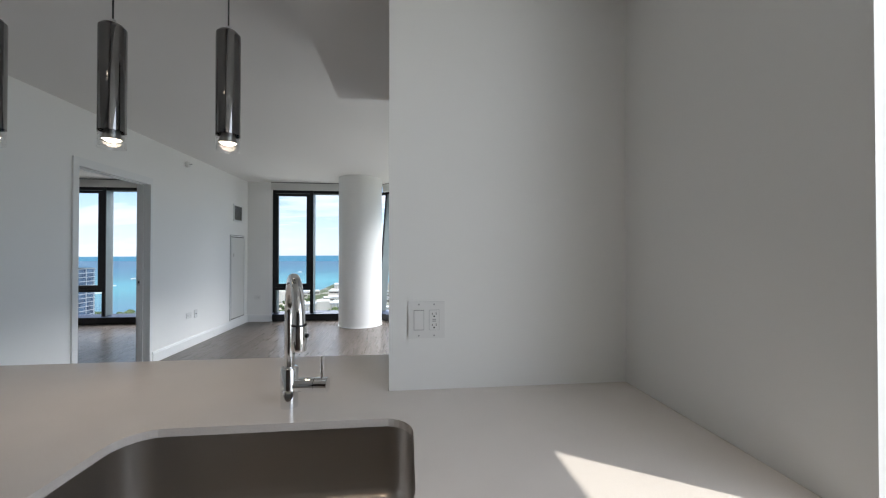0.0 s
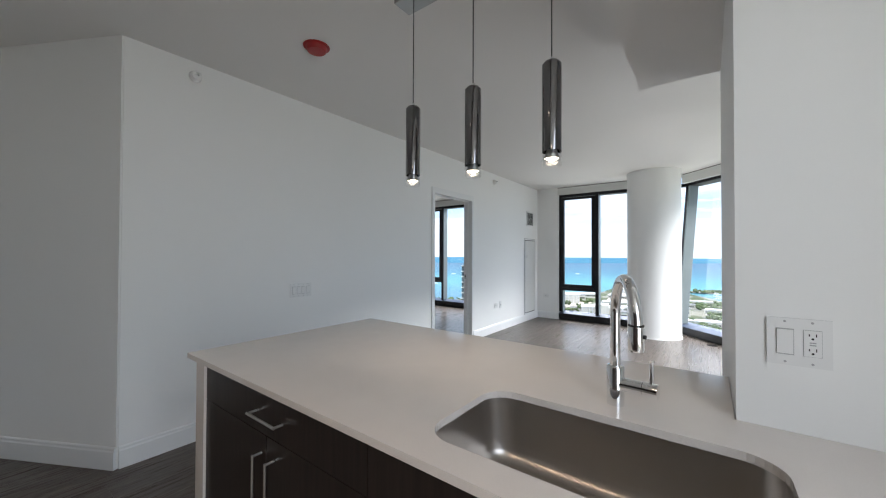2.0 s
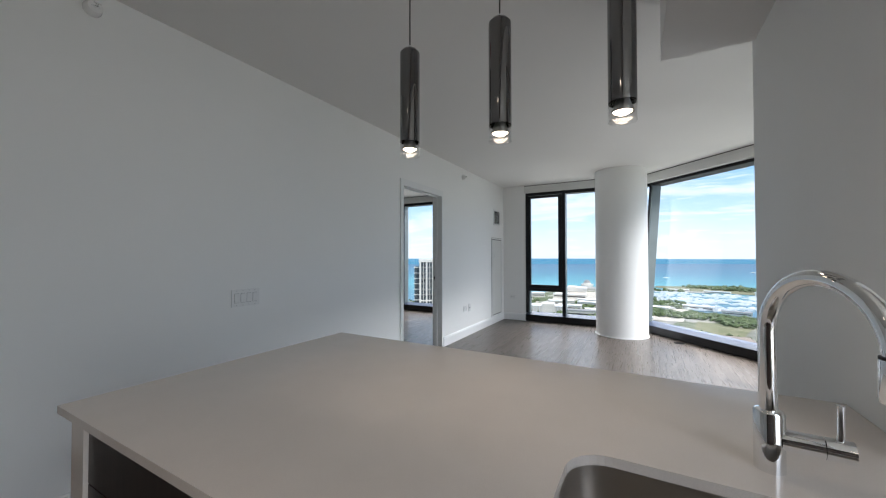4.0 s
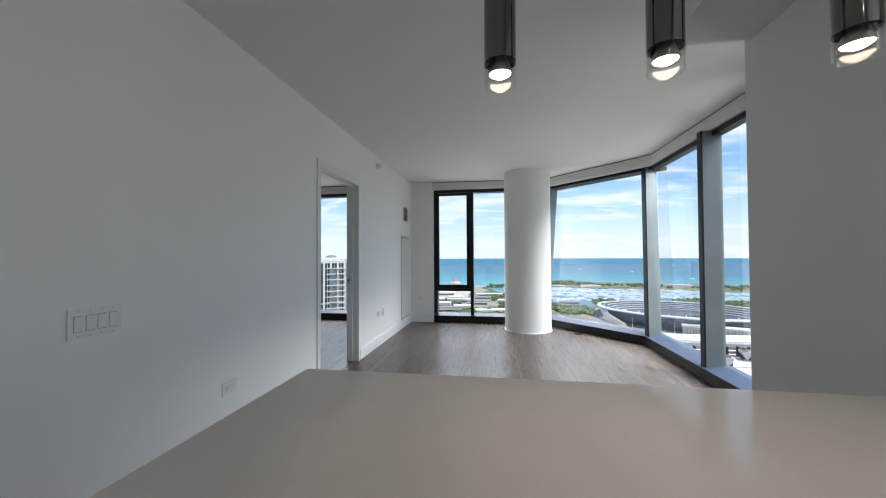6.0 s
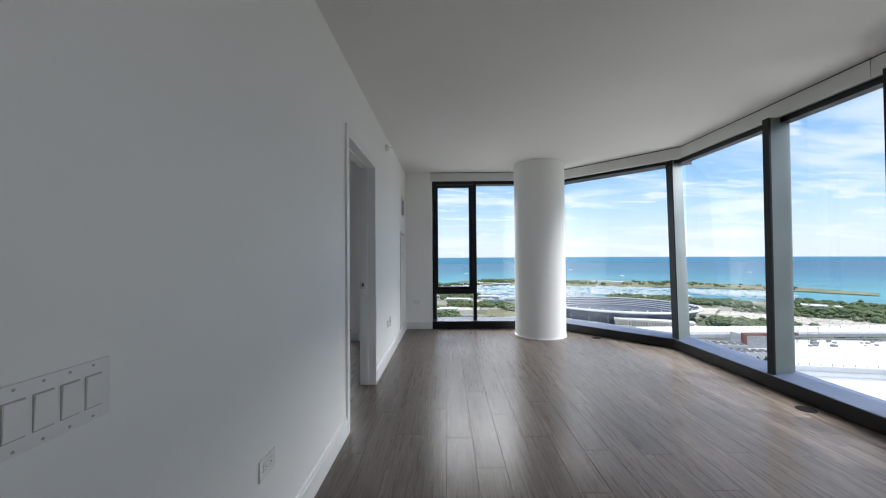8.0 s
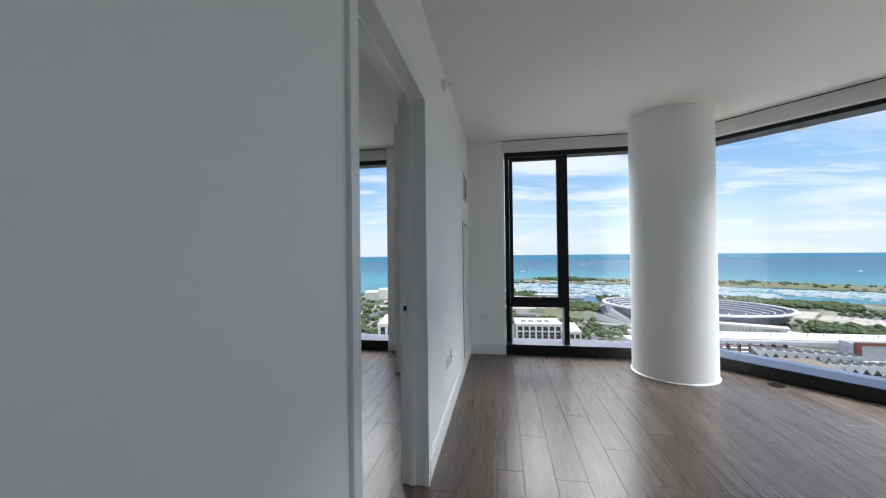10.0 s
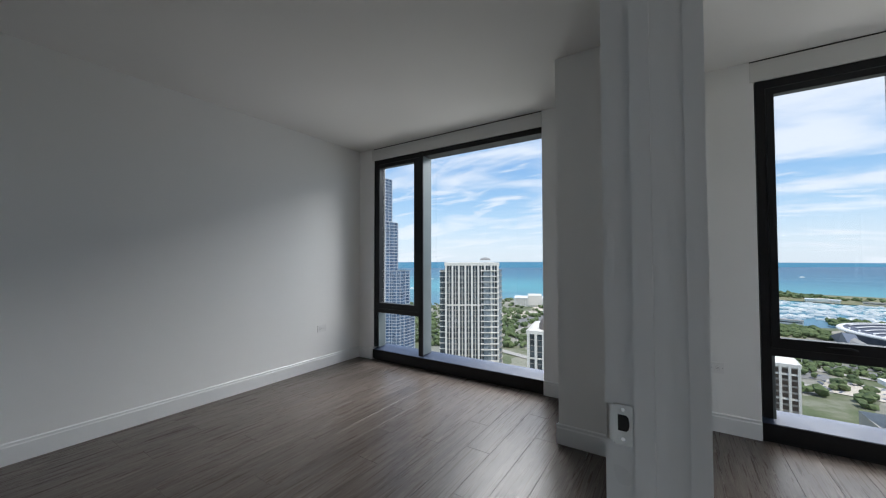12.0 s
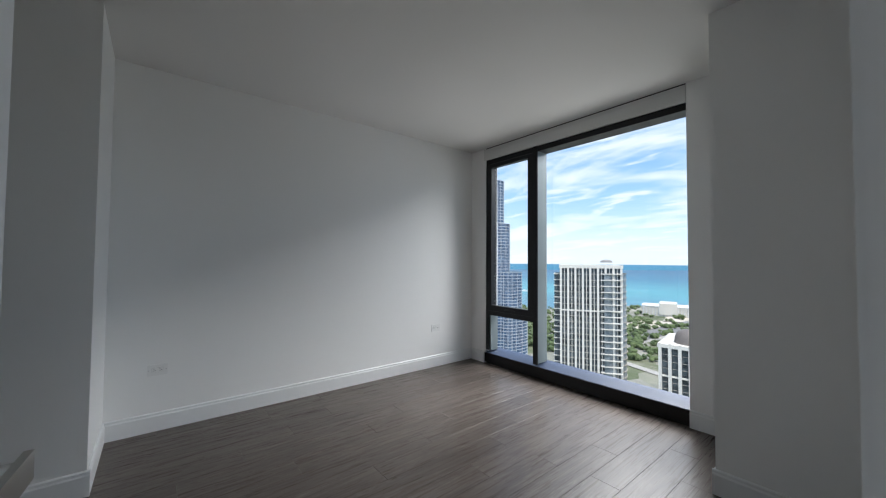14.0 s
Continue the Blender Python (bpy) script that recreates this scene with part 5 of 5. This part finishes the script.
RD = -40.0          # level of the plant deck
rf = thing("plant_roof", "pale flat roof deck of a large hall close by, with parapet", "building")
part("deck", boxes((62, 140, 96, 166, RD - 1, RD)), ROOFW, rf, "pale roof deck")
part("walls", boxes((63, 139, 97, 165, G, RD - 1)), PAVE, rf, "pale building walls")
part("parapet", boxes((62, 140, 165.5, 166, RD, RD + 0.9), (62, 62.5, 96, 165.5, RD, RD + 0.9)), ROOFW, rf)
part("walkway_pads", boxes(*[(64, 138, y, y + 0.8, RD + 0.02, RD + 0.08) for y in (129.2, 146.2)]), GREYROOF, rf, "grey walkway strips")

bw = thing("covered_walkway", "long white roofed bridge over the plant deck, on pale columns", "bridge")
part("roof", boxes((58, 260, 168, 184, -37.4, -36)), ROOFW, bw)
part("fascia", boxes((58, 260, 167.6, 168, -37.9, -36.4)), GALV, bw, "pale grey fascia")
part("gutter_line", boxes((58, 260, 168.6, 169, -36, -35.7)), GALV, bw, "thin grey roof edge")
for x in (70, 89, 112, 136, 160, 190):
    part("column", boxes((x, x + 2.6, 171, 174, G, -37.4)), PAVE, bw, "thick pale column")
    brace = bmesh.new()
    prism(brace, [(x + 2.6, 172, -43), (x + 3.2, 172, -43), (x + 3.2, 173, -43), (x + 2.6, 173, -43)],
          [(x + 8.4, 172, -37.4), (x + 9, 172, -37.4), (x + 9, 173, -37.4), (x + 8.4, 173, -37.4)])
    part("brace", brace, GALV, bw, "slanting grey brace")
bm = bmesh.new()
for i in range(30):
    x = 62 + i * 6.5
    cyl(bm, x, 176 + (i % 3), -36, -35.0, 0.12, seg=6)
tagged(part("roof_stubs", bm, GREYROOF, bw), "small roof vents", "", "", "stuff")

rack = thing("pipe_rack", "dark steel pipe rack with grey pipes on the plant deck", "pipe rack")
part("rail", boxes(*[(80, 108, 161 + 0.6 * (j % 2), 161.4 + 0.6 * (j % 2), RD + 0.4 + j * 0.75, RD + 0.65 + j * 0.75) for j in range(5)]), RUST, rack, "dark rust steel rails")
part("post", boxes(*[(80 + i * 4, 80.35 + i * 4, 160.6, 162.4, RD, RD + 4) for i in range(8)]), BLACK, rack, "dark steel posts")
part("pipe", boxes((80, 112, 162.8, 163.3, RD + 1.2, RD + 1.7), (80, 112, 162.8, 163.3, RD + 2.6, RD + 3.0)), GALV, rack, "pale grey pipes")


def cooler(x, y, n, turn, w=2.9, h=3.5, deep=5.0):
    """A row of n cooling bays on legs: V-shaped sides over dark coils, under a deck of round fans."""
    e = thing("cooling_unit", "pale metal cooling unit with dark triangular coils and round fans", "cooling unit", group="cooling units on the plant deck")
    e.matrix_basis = pose(x, y, RD, 0, 0, turn)
    part("housing", boxes((0, n * w, 0, deep, h - 0.9, h)), GALV, e)
    vee, fan, blade = bmesh.new(), bmesh.new(), bmesh.new()
    for i in range(n):
        a = i * w
        prism(vee, [(a + w * 0.5 - 0.1, 0.05, 0.55), (a + w * 0.5 + 0.1, 0.05, 0.55), (a + w, 0.05, h - 0.9), (a, 0.05, h - 0.9)][::-1], [(a + w * 0.5 - 0.1, deep - 0.05, 0.55), (a + w * 0.5 + 0.1, deep - 0.05, 0.55), (a + w, deep - 0.05, h - 0.9), (a, deep - 0.05, h - 0.9)][::-1])
        for yy in (deep * 0.27, deep * 0.73):
            lathe(fan, [(1.12, h), (1.05, h + 0.38), (0.95, h + 0.38), (0.92, h + 0.1)], 16, a + w / 2, yy)
            lathe(blade, [(0.92, h + 0.12), (0.2, h + 0.18), (0.01, h + 0.2)], 12, a + w / 2, yy)
    part("coil", vee, GALV, e, "pale V-shaped housings")
    part("core", boxes((0.2, n * w - 0.2, 0.35, deep - 0.35, 0.6, h - 0.92)), SLOT, e, "dark coil core")
    tagged(part("fan_ring", fan, GREYROOF, e), "round grey fan rings", "", "", "stuff")
    tagged(part("fan_blades", blade, SLOT, e), "dark fan openings", "", "", "stuff")
    part("frame", boxes((0, n * w, 0, 0.18, 0.3, 0.55), (0, n * w, deep - 0.18, deep, 0.3, 0.55), *[(i * w, i * w + 0.16, 0, 0.18, 0, 0.55) for i in range(n)]), GREYROOF, e, "grey steel frame")
    return e


cooler(94, 155, 10, -15)
cooler(91, 138.5, 13, -3)
cooler(96, 124, 9, -3, 2.9, 2.2)
cooler(74, 148, 4, -15)

rb = thing("pipe_box", "rust red steel pipe frame round a grey metal plant box", "plant box")
part("frame", boxes((126.6, 128.2, 155.4, 156.6, RD, RD + 6.8), (128.2, 150, 155.4, 156.6, RD + 5.7, RD + 6.8)), RUST, rb, "rust red steel")
part("box", boxes((128.6, 146, 156.7, 165, RD, RD + 5.6)), GALV, rb, "grey metal box")
part("duct", boxes((124.6, 126.4, 153, 156, RD, RD + 2.2)), GALV, rb, "small grey duct")

hb = thing("hall_roof", "broad pale plant room roof with a low parapet and wall joints", "building")
bm = bmesh.new()
ring = [(113.6, 120.6), (192, 107), (235, 150), (149.5, 157)]
prism(bm, [(x, y, G) for x, y in ring], [(x, y, -36.4) for x, y in ring])
part("body", bm, ROOFW, hb, "pale roof and walls")
u = Vector((78.4, -13.6, 0)).normalized()


def along(x0, x1, y0, y1, z0, z1):
    """A strip along the hall's near edge."""
    m = bmesh.new()
    box(m, x0, x1, y0, y1, z0, z1)
    m.transform(Matrix.Translation((113.6, 120.6, 0)) @ Matrix.Rotation(math.atan2(u.y, u.x), 4, "Z"))
    return m


part("parapet", along(-0.2, 79, -0.2, 0.3, -36.4, -35.9), ROOFW, hb)
for z in (-37.6, -39.2, -40.8, -42.4):
    part("joint", along(0, 79, -0.06, 0.0, z, z + 0.14), GALV, hb, "thin grey wall joint")
bm = bmesh.new()
for i in range(14):
    cyl(bm, 117 + i * 3.1, 121.6 - i * 0.54, -36.4, -35.4, 0.1, seg=6)
tagged(part("roof_stubs", bm, GREYROOF, hb), "small roof vents", "", "", "stuff")
clutter = bmesh.new()
rc = random.Random(4)
for i in range(26):
    y = rc.uniform(144, 154)
    x = rc.uniform(y * 0.97, y * 1.35)
    s = rc.uniform(0.4, 1.5)
    box(clutter, x, x + s * 1.6, y, y + s, -36.4, -36.4 + s * 0.7)
box(clutter, 149, 215, 153.0, 153.4, -35.4, -35.1)
tagged(part("roof_plant", clutter, GREYROOF, hb), "small grey roof plant and pipes", "", "", "stuff")
dish = thing("satellite_dish", "white satellite dish on a mast on the roof", "satellite dish")
dish.matrix_basis = pose(146, 152, -36.4, 0, 0, 30)
bm = bmesh.new()
cyl(bm, 0, 0, 0, 5.4, 0.14, seg=8)
part("mast", bm, GREYROOF, dish, "grey mast")
bm = bmesh.new()
lathe(bm, [(0.01, 0.25), (0.9, 0.12), (1.5, -0.35)], 20)
bm.transform(pose(0, -0.3, 5.6, 75, 0, 0))
part("bowl", bm, ROOFW, dish, smooth=True)
for x, y, h in ((150.5, 152, 6.0), (154, 151, 6.5), (141, 160, 4.0)):
    ms = thing("roof_mast", "thin grey mast on the roof", "mast")
    bm = bmesh.new()
    cyl(bm, 0, 0, 0, h, 0.1, seg=6)
    part("pole", bm, GREYROOF, ms)
    ms.location = (x, y, -36.4)

# ---- small fixed things ----
def plate(name, label, category, at_pose, w, h, parts, group=""):
    """A wall plate built in its own plane: x along the wall, z up, y towards the room."""
    e = thing(name, label, category, group=group)
    part("cover_plate", boxes((-w / 2, w / 2, 0.0005, 0.006, -h / 2, h / 2)), PLASTIC, e, "", 0.002)
    for kind, x in parts:
        if kind == "rocker":
            # grey rim paints the shaded groove round the rocker
            part("shaded_surround", boxes((x - 0.0175, x + 0.0175, 0.0055, 0.0068, -0.0345, 0.0345)), PLASTIC_GREY, e)
            bm = bmesh.new()
            prism(bm, [(x - 0.016, 0.0062, -0.032), (x - 0.016, 0.0082, -0.032), (x + 0.016, 0.0082, -0.032), (x + 0.016, 0.0062, -0.032)][::-1],
                  [(x - 0.016, 0.0062, 0.032), (x - 0.016, 0.0112, 0.032), (x + 0.016, 0.0112, 0.032), (x + 0.016, 0.0062, 0.032)][::-1])
            part("rocker", bm, PLASTIC, e, "white rocker switch")
        elif kind == "jack":
            bm = bmesh.new()
            ring = [(0.0055 * math.cos(a), 0.0055 * math.sin(a)) for a in [i * math.tau / 12 for i in range(12)]]
            prism(bm, [(x + u, 0.0058, v) for u, v in ring], [(x + u, 0.016, v) for u, v in ring])
            part("coax_jack", bm, SLOT, e, "dark threaded cable jack")
        else:
            # grey rim paints the shaded groove round the outlet
            part("shaded_surround", boxes((x - 0.0175, x + 0.0175, 0.0055, 0.0068, -0.0345, 0.0345)), PLASTIC_GREY, e)
            part("outlet_face", boxes((x - 0.0165, x + 0.0165, 0.0062, 0.0090, -0.0335, 0.0335)), PLASTIC, e, "", 0.002)
            bm = bmesh.new()
            for z in (0.019, -0.019):
                box(bm, x - 0.0075, x - 0.0055, 0.0088, 0.0094, z - 0.001, z + 0.007)
                box(bm, x + 0.0055, x + 0.0075, 0.0088, 0.0094, z, z + 0.006)
                cyl_z = [(x + 0.0028 * math.cos(a), z - 0.0065 + 0.0028 * math.sin(a)) for a in [i * math.tau / 10 for i in range(10)]]
                prism(bm, [(u, 0.0088, v) for u, v in cyl_z], [(u, 0.0094, v) for u, v in cyl_z])
            part("socket_slots", bm, SLOT, e, "dark socket slots")
            if kind == "gfci":
                part("test_button", boxes((x - 0.006, x + 0.006, 0.0088, 0.0102, 0.001, 0.004), (x - 0.006, x + 0.006, 0.0088, 0.0102, -0.005, -0.002)), PLASTIC_GREY, e, "small test buttons")
    for kind, x in parts:
        for z in (-h / 2 + 0.009, h / 2 - 0.009):
            bm = bmesh.new()
            ring = [(x + 0.003 * math.cos(a), z + 0.003 * math.sin(a)) for a in [i * math.tau / 10 for i in range(10)]]
            prism(bm, [(u, 0.0056, v) for u, v in ring], [(u, 0.0066, v) for u, v in ring])
            part("screw", bm, PLASTIC_GREY, e)
    e.matrix_basis = at_pose
    return e


ON_WEST = lambda y, z, x=0.0: pose(x, y, z, 0, 0, -90)
plate("light_switch", "white four-gang rocker switch plate on the white wall", "light switch", ON_WEST(2.12, 1.04), 0.212, 0.124, [("rocker", v) for v in (-0.069, -0.023, 0.023, 0.069)])
OUT = "white duplex wall outlet low on the painted wall"
plate("wall_outlet", OUT, "wall outlet", ON_WEST(2.915, 0.462) @ pose(0, 0, 0, 0, 90, 0), 0.082, 0.124, [("outlet", 0.0)])
plate("wall_outlet", OUT, "wall outlet", ON_WEST(5.88, 0.462) @ pose(0, 0, 0, 0, 90, 0), 0.082, 0.124, [("outlet", 0.0)])
plate("cable_outlet", "small white data outlet low on the painted wall", "wall outlet", ON_WEST(6.05, 0.462), 0.075, 0.12, [("jack", 0.0)])
plate("wall_outlet", OUT, "wall outlet", pose(0.20, YW, 0.483, 0, 0, 180) @ pose(0, 0, 0, 0, 90, 0), 0.082, 0.124, [("outlet", 0.0)])
plate("wall_outlet", OUT, "wall outlet", ON_WEST(4.465, 0.462, -3.652) @ pose(0, 0, 0, 0, 90, 0), 0.082, 0.124, [("outlet", 0.0)])
plate("wall_outlet", OUT, "wall outlet", ON_WEST(7.167, 0.476, -3.652) @ pose(0, 0, 0, 0, 90, 0), 0.082, 0.124, [("outlet", 0.0)])
plate("kitchen_outlet", "white two-gang plate with rocker switch and outlet above counter", "wall outlet", pose(3.215, 1.578, 1.152, 0, 0, 180), 0.124, 0.124, [("gfci", -0.026), ("rocker", 0.026)])

# access panel and air grille
ap = thing("access_panel", "white flush access panel in the wall with a latch", "access panel")
x0, y0, y1, z0, z1 = 0.0, 7.092, 7.655, 0.14, 1.69
part("frame", boxes((0.0005, 0.010, y0, y0 + 0.022, z0, z1), (0.0005, 0.010, y1 - 0.022, y1, z0, z1), (0.0005, 0.010, y0 + 0.022, y1 - 0.022, z0, z0 + 0.022), (0.0005, 0.010, y0 + 0.022, y1 - 0.022, z1 - 0.022, z1)), TRIM, ap, "", 0.002)
part("gap", boxes((0.0005, 0.002, y0 + 0.022, y1 - 0.022, z0 + 0.022, z1 - 0.022)), SLOT, ap, "dark joint")
# black strips paint a shadow line round the frame
part("shadow_line", boxes((0.0005, 0.003, y0 - 0.007, y0, z0, z1), (0.0005, 0.003, y1, y1 + 0.007, z0, z1), (0.0005, 0.003, y0, y1, z1, z1 + 0.007)), SLOT, ap, "thin black strip painting the edge shadow")
part("door", boxes((0.002, 0.008, y0 + 0.036, y1 - 0.036, z0 + 0.036, z1 - 0.036)), PELMET, ap, "", 0.001)
part("latch", boxes((0.0085, 0.014, y0 + 0.10, y0 + 0.13, 1.30, 1.36)), NICKEL, ap, "small metal latch", 0.002)
gr = thing("air_grille", "white wall air grille with fine dark slots near the ceiling", "air grille")
y0, y1, z0, z1 = 7.195, 7.555, 1.955, 2.27
part("frame", boxes((0.0005, 0.012, y0, y0 + 0.028, z0, z1), (0.0005, 0.012, y1 - 0.028, y1, z0, z1), (0.0005, 0.012, y0 + 0.028, y1 - 0.028, z0, z0 + 0.028), (0.0005, 0.012, y0 + 0.028, y1 - 0.028, z1 - 0.028, z1)), TRIM, gr, "", 0.002)
part("backing", boxes((0.0005, 0.003, y0 + 0.028, y1 - 0.028, z0 + 0.028, z1 - 0.028)), SLOT, gr, "dark backing")
n = 20
for i in range(n):
    z = z0 + 0.032 + (z1 - z0 - 0.064) * i / (n - 1)
    bm = bmesh.new()
    prism(bm, [(0.004, y0 + 0.028, z), (0.011, y0 + 0.028, z - 0.003), (0.011, y1 - 0.028, z - 0.003), (0.004, y1 - 0.028, z)], [(0.004, y0 + 0.028, z + 0.002), (0.011, y0 + 0.028, z - 0.001), (0.011, y1 - 0.028, z - 0.001), (0.004, y1 - 0.028, z + 0.002)])
    part("slat", bm, TRIM, gr)


def sprinkler(y, z):
    e = thing("sprinkler_head", "white sidewall sprinkler head just below the ceiling", "sprinkler", group="sprinklers on the wall")
    bm = bmesh.new()
    lathe(bm, [(0.0001, 0), (0.040, 0), (0.041, 0.004), (0.033, 0.042), (0.030, 0.046), (0.0001, 0.046)], 28)
    bm.transform(pose(0.0005, y, z, 0, 90, 0))
    part("cup", bm, PLASTIC, e, smooth=True)
    bm = bmesh.new()
    tube(bm, [(0.045, y, z), (0.064, y, z)], 0.009, 12)
    tube(bm, [(0.045, y - 0.015, z), (0.075, y - 0.004, z)], 0.003, 8)
    tube(bm, [(0.045, y + 0.015, z), (0.075, y + 0.004, z)], 0.003, 8)
    box(bm, 0.074, 0.077, y - 0.016, y + 0.016, z + 0.002, z + 0.010)
    part("nozzle", bm, CHROME, e, "bright metal nozzle", smooth=True)
    return e


sprinkler(1.256, 2.675)
sprinkler(5.80, 2.642)
dc = thing("smoke_detector", "red plastic dust cover over a ceiling detector", "smoke detector")
bm = bmesh.new()
lathe(bm, [(0.0001, -0.034), (0.058, -0.034), (0.064, -0.028), (0.070, -0.006), (0.086, -0.003), (0.087, 0.0), (0.0001, 0.0)], 44)
ob = part("cover", bm, RED, dc, smooth=True)
dc.location = (0.895, 1.675, H - 0.0005)
COVER = Mat("matt_black_outlet_cover", (0.012, 0.012, 0.013), 0.95, 0.0, Specular_IOR_Level=0.03).m
for x, y in ((3.06, 7.045), (3.745, 4.485)):
    g = thing("floor_box", "round dark floor outlet cover set in the planks", "floor outlet", (x, y, 0), "floor outlets by the windows")
    bm = bmesh.new()
    lathe(bm, [(0.0001, 0.004), (0.052, 0.0045), (0.056, 0.003), (0.058, 0.0005)], 40)
    part("cover", bm, COVER, g, "", smooth=True)
    bm = bmesh.new()
    lathe(bm, [(0.058, 0.0005), (0.0585, 0.004), (0.067, 0.004), (0.068, 0.0005)], 40)
    part("ring", bm, COVER, g, "matt black ring", smooth=True)

# ---- floor planks ----
PW, PL, GAP = 0.184, 1.22, 0.0011


def clip(poly, n, d):
    """Keeps the part of a flat polygon where n . p <= d."""
    out = []
    for i, p in enumerate(poly):
        q = poly[(i + 1) % len(poly)]
        a, b = p[0] * n[0] + p[1] * n[1] - d, q[0] * n[0] + q[1] * n[1] - d
        if a <= 0:
            out.append(p)
        if a * b < 0:
            t = a / (a - b)
            out.append((p[0] + (q[0] - p[0]) * t, p[1] + (q[1] - p[1]) * t))
    return out


FULL = {}


def plank(x, y0, y1, cuts, holder):
    cx, cy = x + PW / 2, (y0 + y1) / 2
    poly = [(x, y0), (x + PW - GAP, y0), (x + PW - GAP, y1 - GAP), (x, y1 - GAP)]
    size = len(poly), round(y1 - y0, 3)
    for n, d in cuts:
        poly = clip(poly, n, d)
        if len(poly) < 3:
            return
    whole = len(poly) == 4 and abs(poly[0][0] - x) < 1e-6 and abs(poly[2][0] - x - PW + GAP) < 1e-6 and abs(poly[0][1] - y0) < 1e-6 and abs(poly[2][1] - y1 + GAP) < 1e-6
    if whole and size in FULL:
        me = FULL[size]
    else:
        v = []
        k = len(poly)
        mx, my = sum(p[0] for p in poly) / k, sum(p[1] for p in poly) / k
        for z, ins in ((-0.007, 0), (-0.0008, 0), (0.0, 0.0009)):
            for px, py in poly:
                dx, dy = mx - px, my - py
                L = math.hypot(dx, dy) or 1
                v.append((px - cx + (ins if dx > 0 else -ins), py - cy + (ins if dy > 0 else -ins), z))
        f = [tuple(range(2 * k, 3 * k))]
        for r in (0, k):
            f += [(r + i, r + (i + 1) % k, r + k + (i + 1) % k, r + k + i) for i in range(k)]
        me = bpy.data.meshes.new("plank")
        me.from_pydata(v, [], f)
        me.materials.append(PLANK)
        if whole:
            FULL[size] = me
    ob = new("plank", me)
    ob.location = (cx, cy, 0)
    ob.parent = holder


def lay(holder, x0, x1, y0, y1, cuts, seed):
    r = random.Random(seed)
    x, off = x0, 0.0
    while x < x1:
        off = (off + r.choice((0.36, 0.48, 0.61, 0.79))) % PL
        y = y0 - off
        while y < y1:
            if y + PL > y0:
                plank(x, y, y + PL, cuts, holder)
            y += PL
        x += PW


fl = bpy.data.objects["floor"]
bayd = N.x * BAY.x + N.y * BAY.y
lay(fl, 0.0, 3.95, -1.66, 7.84, [((1, 0), 3.90), ((0, 1), 7.82), ((N.x, N.y), bayd + 0.04), ((0, -1), 1.66)], 5)
lay(fl, -0.92, -0.05, -1.66, 0.86, [((-1, 0), 0.86), ((0, 1), 0.86), ((0, -1), 1.66)], 9)
lay(fl, -3.68 + 0.0, -WT + 0.1, 2.64, 7.84, [((-1, 0), 3.66), ((0, 1), 7.82), ((0, -1), -2.64), ((1, 0), -0.082)], 7)
lay(fl, -0.184, -0.05, 4.08, 5.11, [((0, 1), 5.11), ((0, -1), -4.08), ((-1, 0), 0.081), ((1, 0), -0.002)], 3)
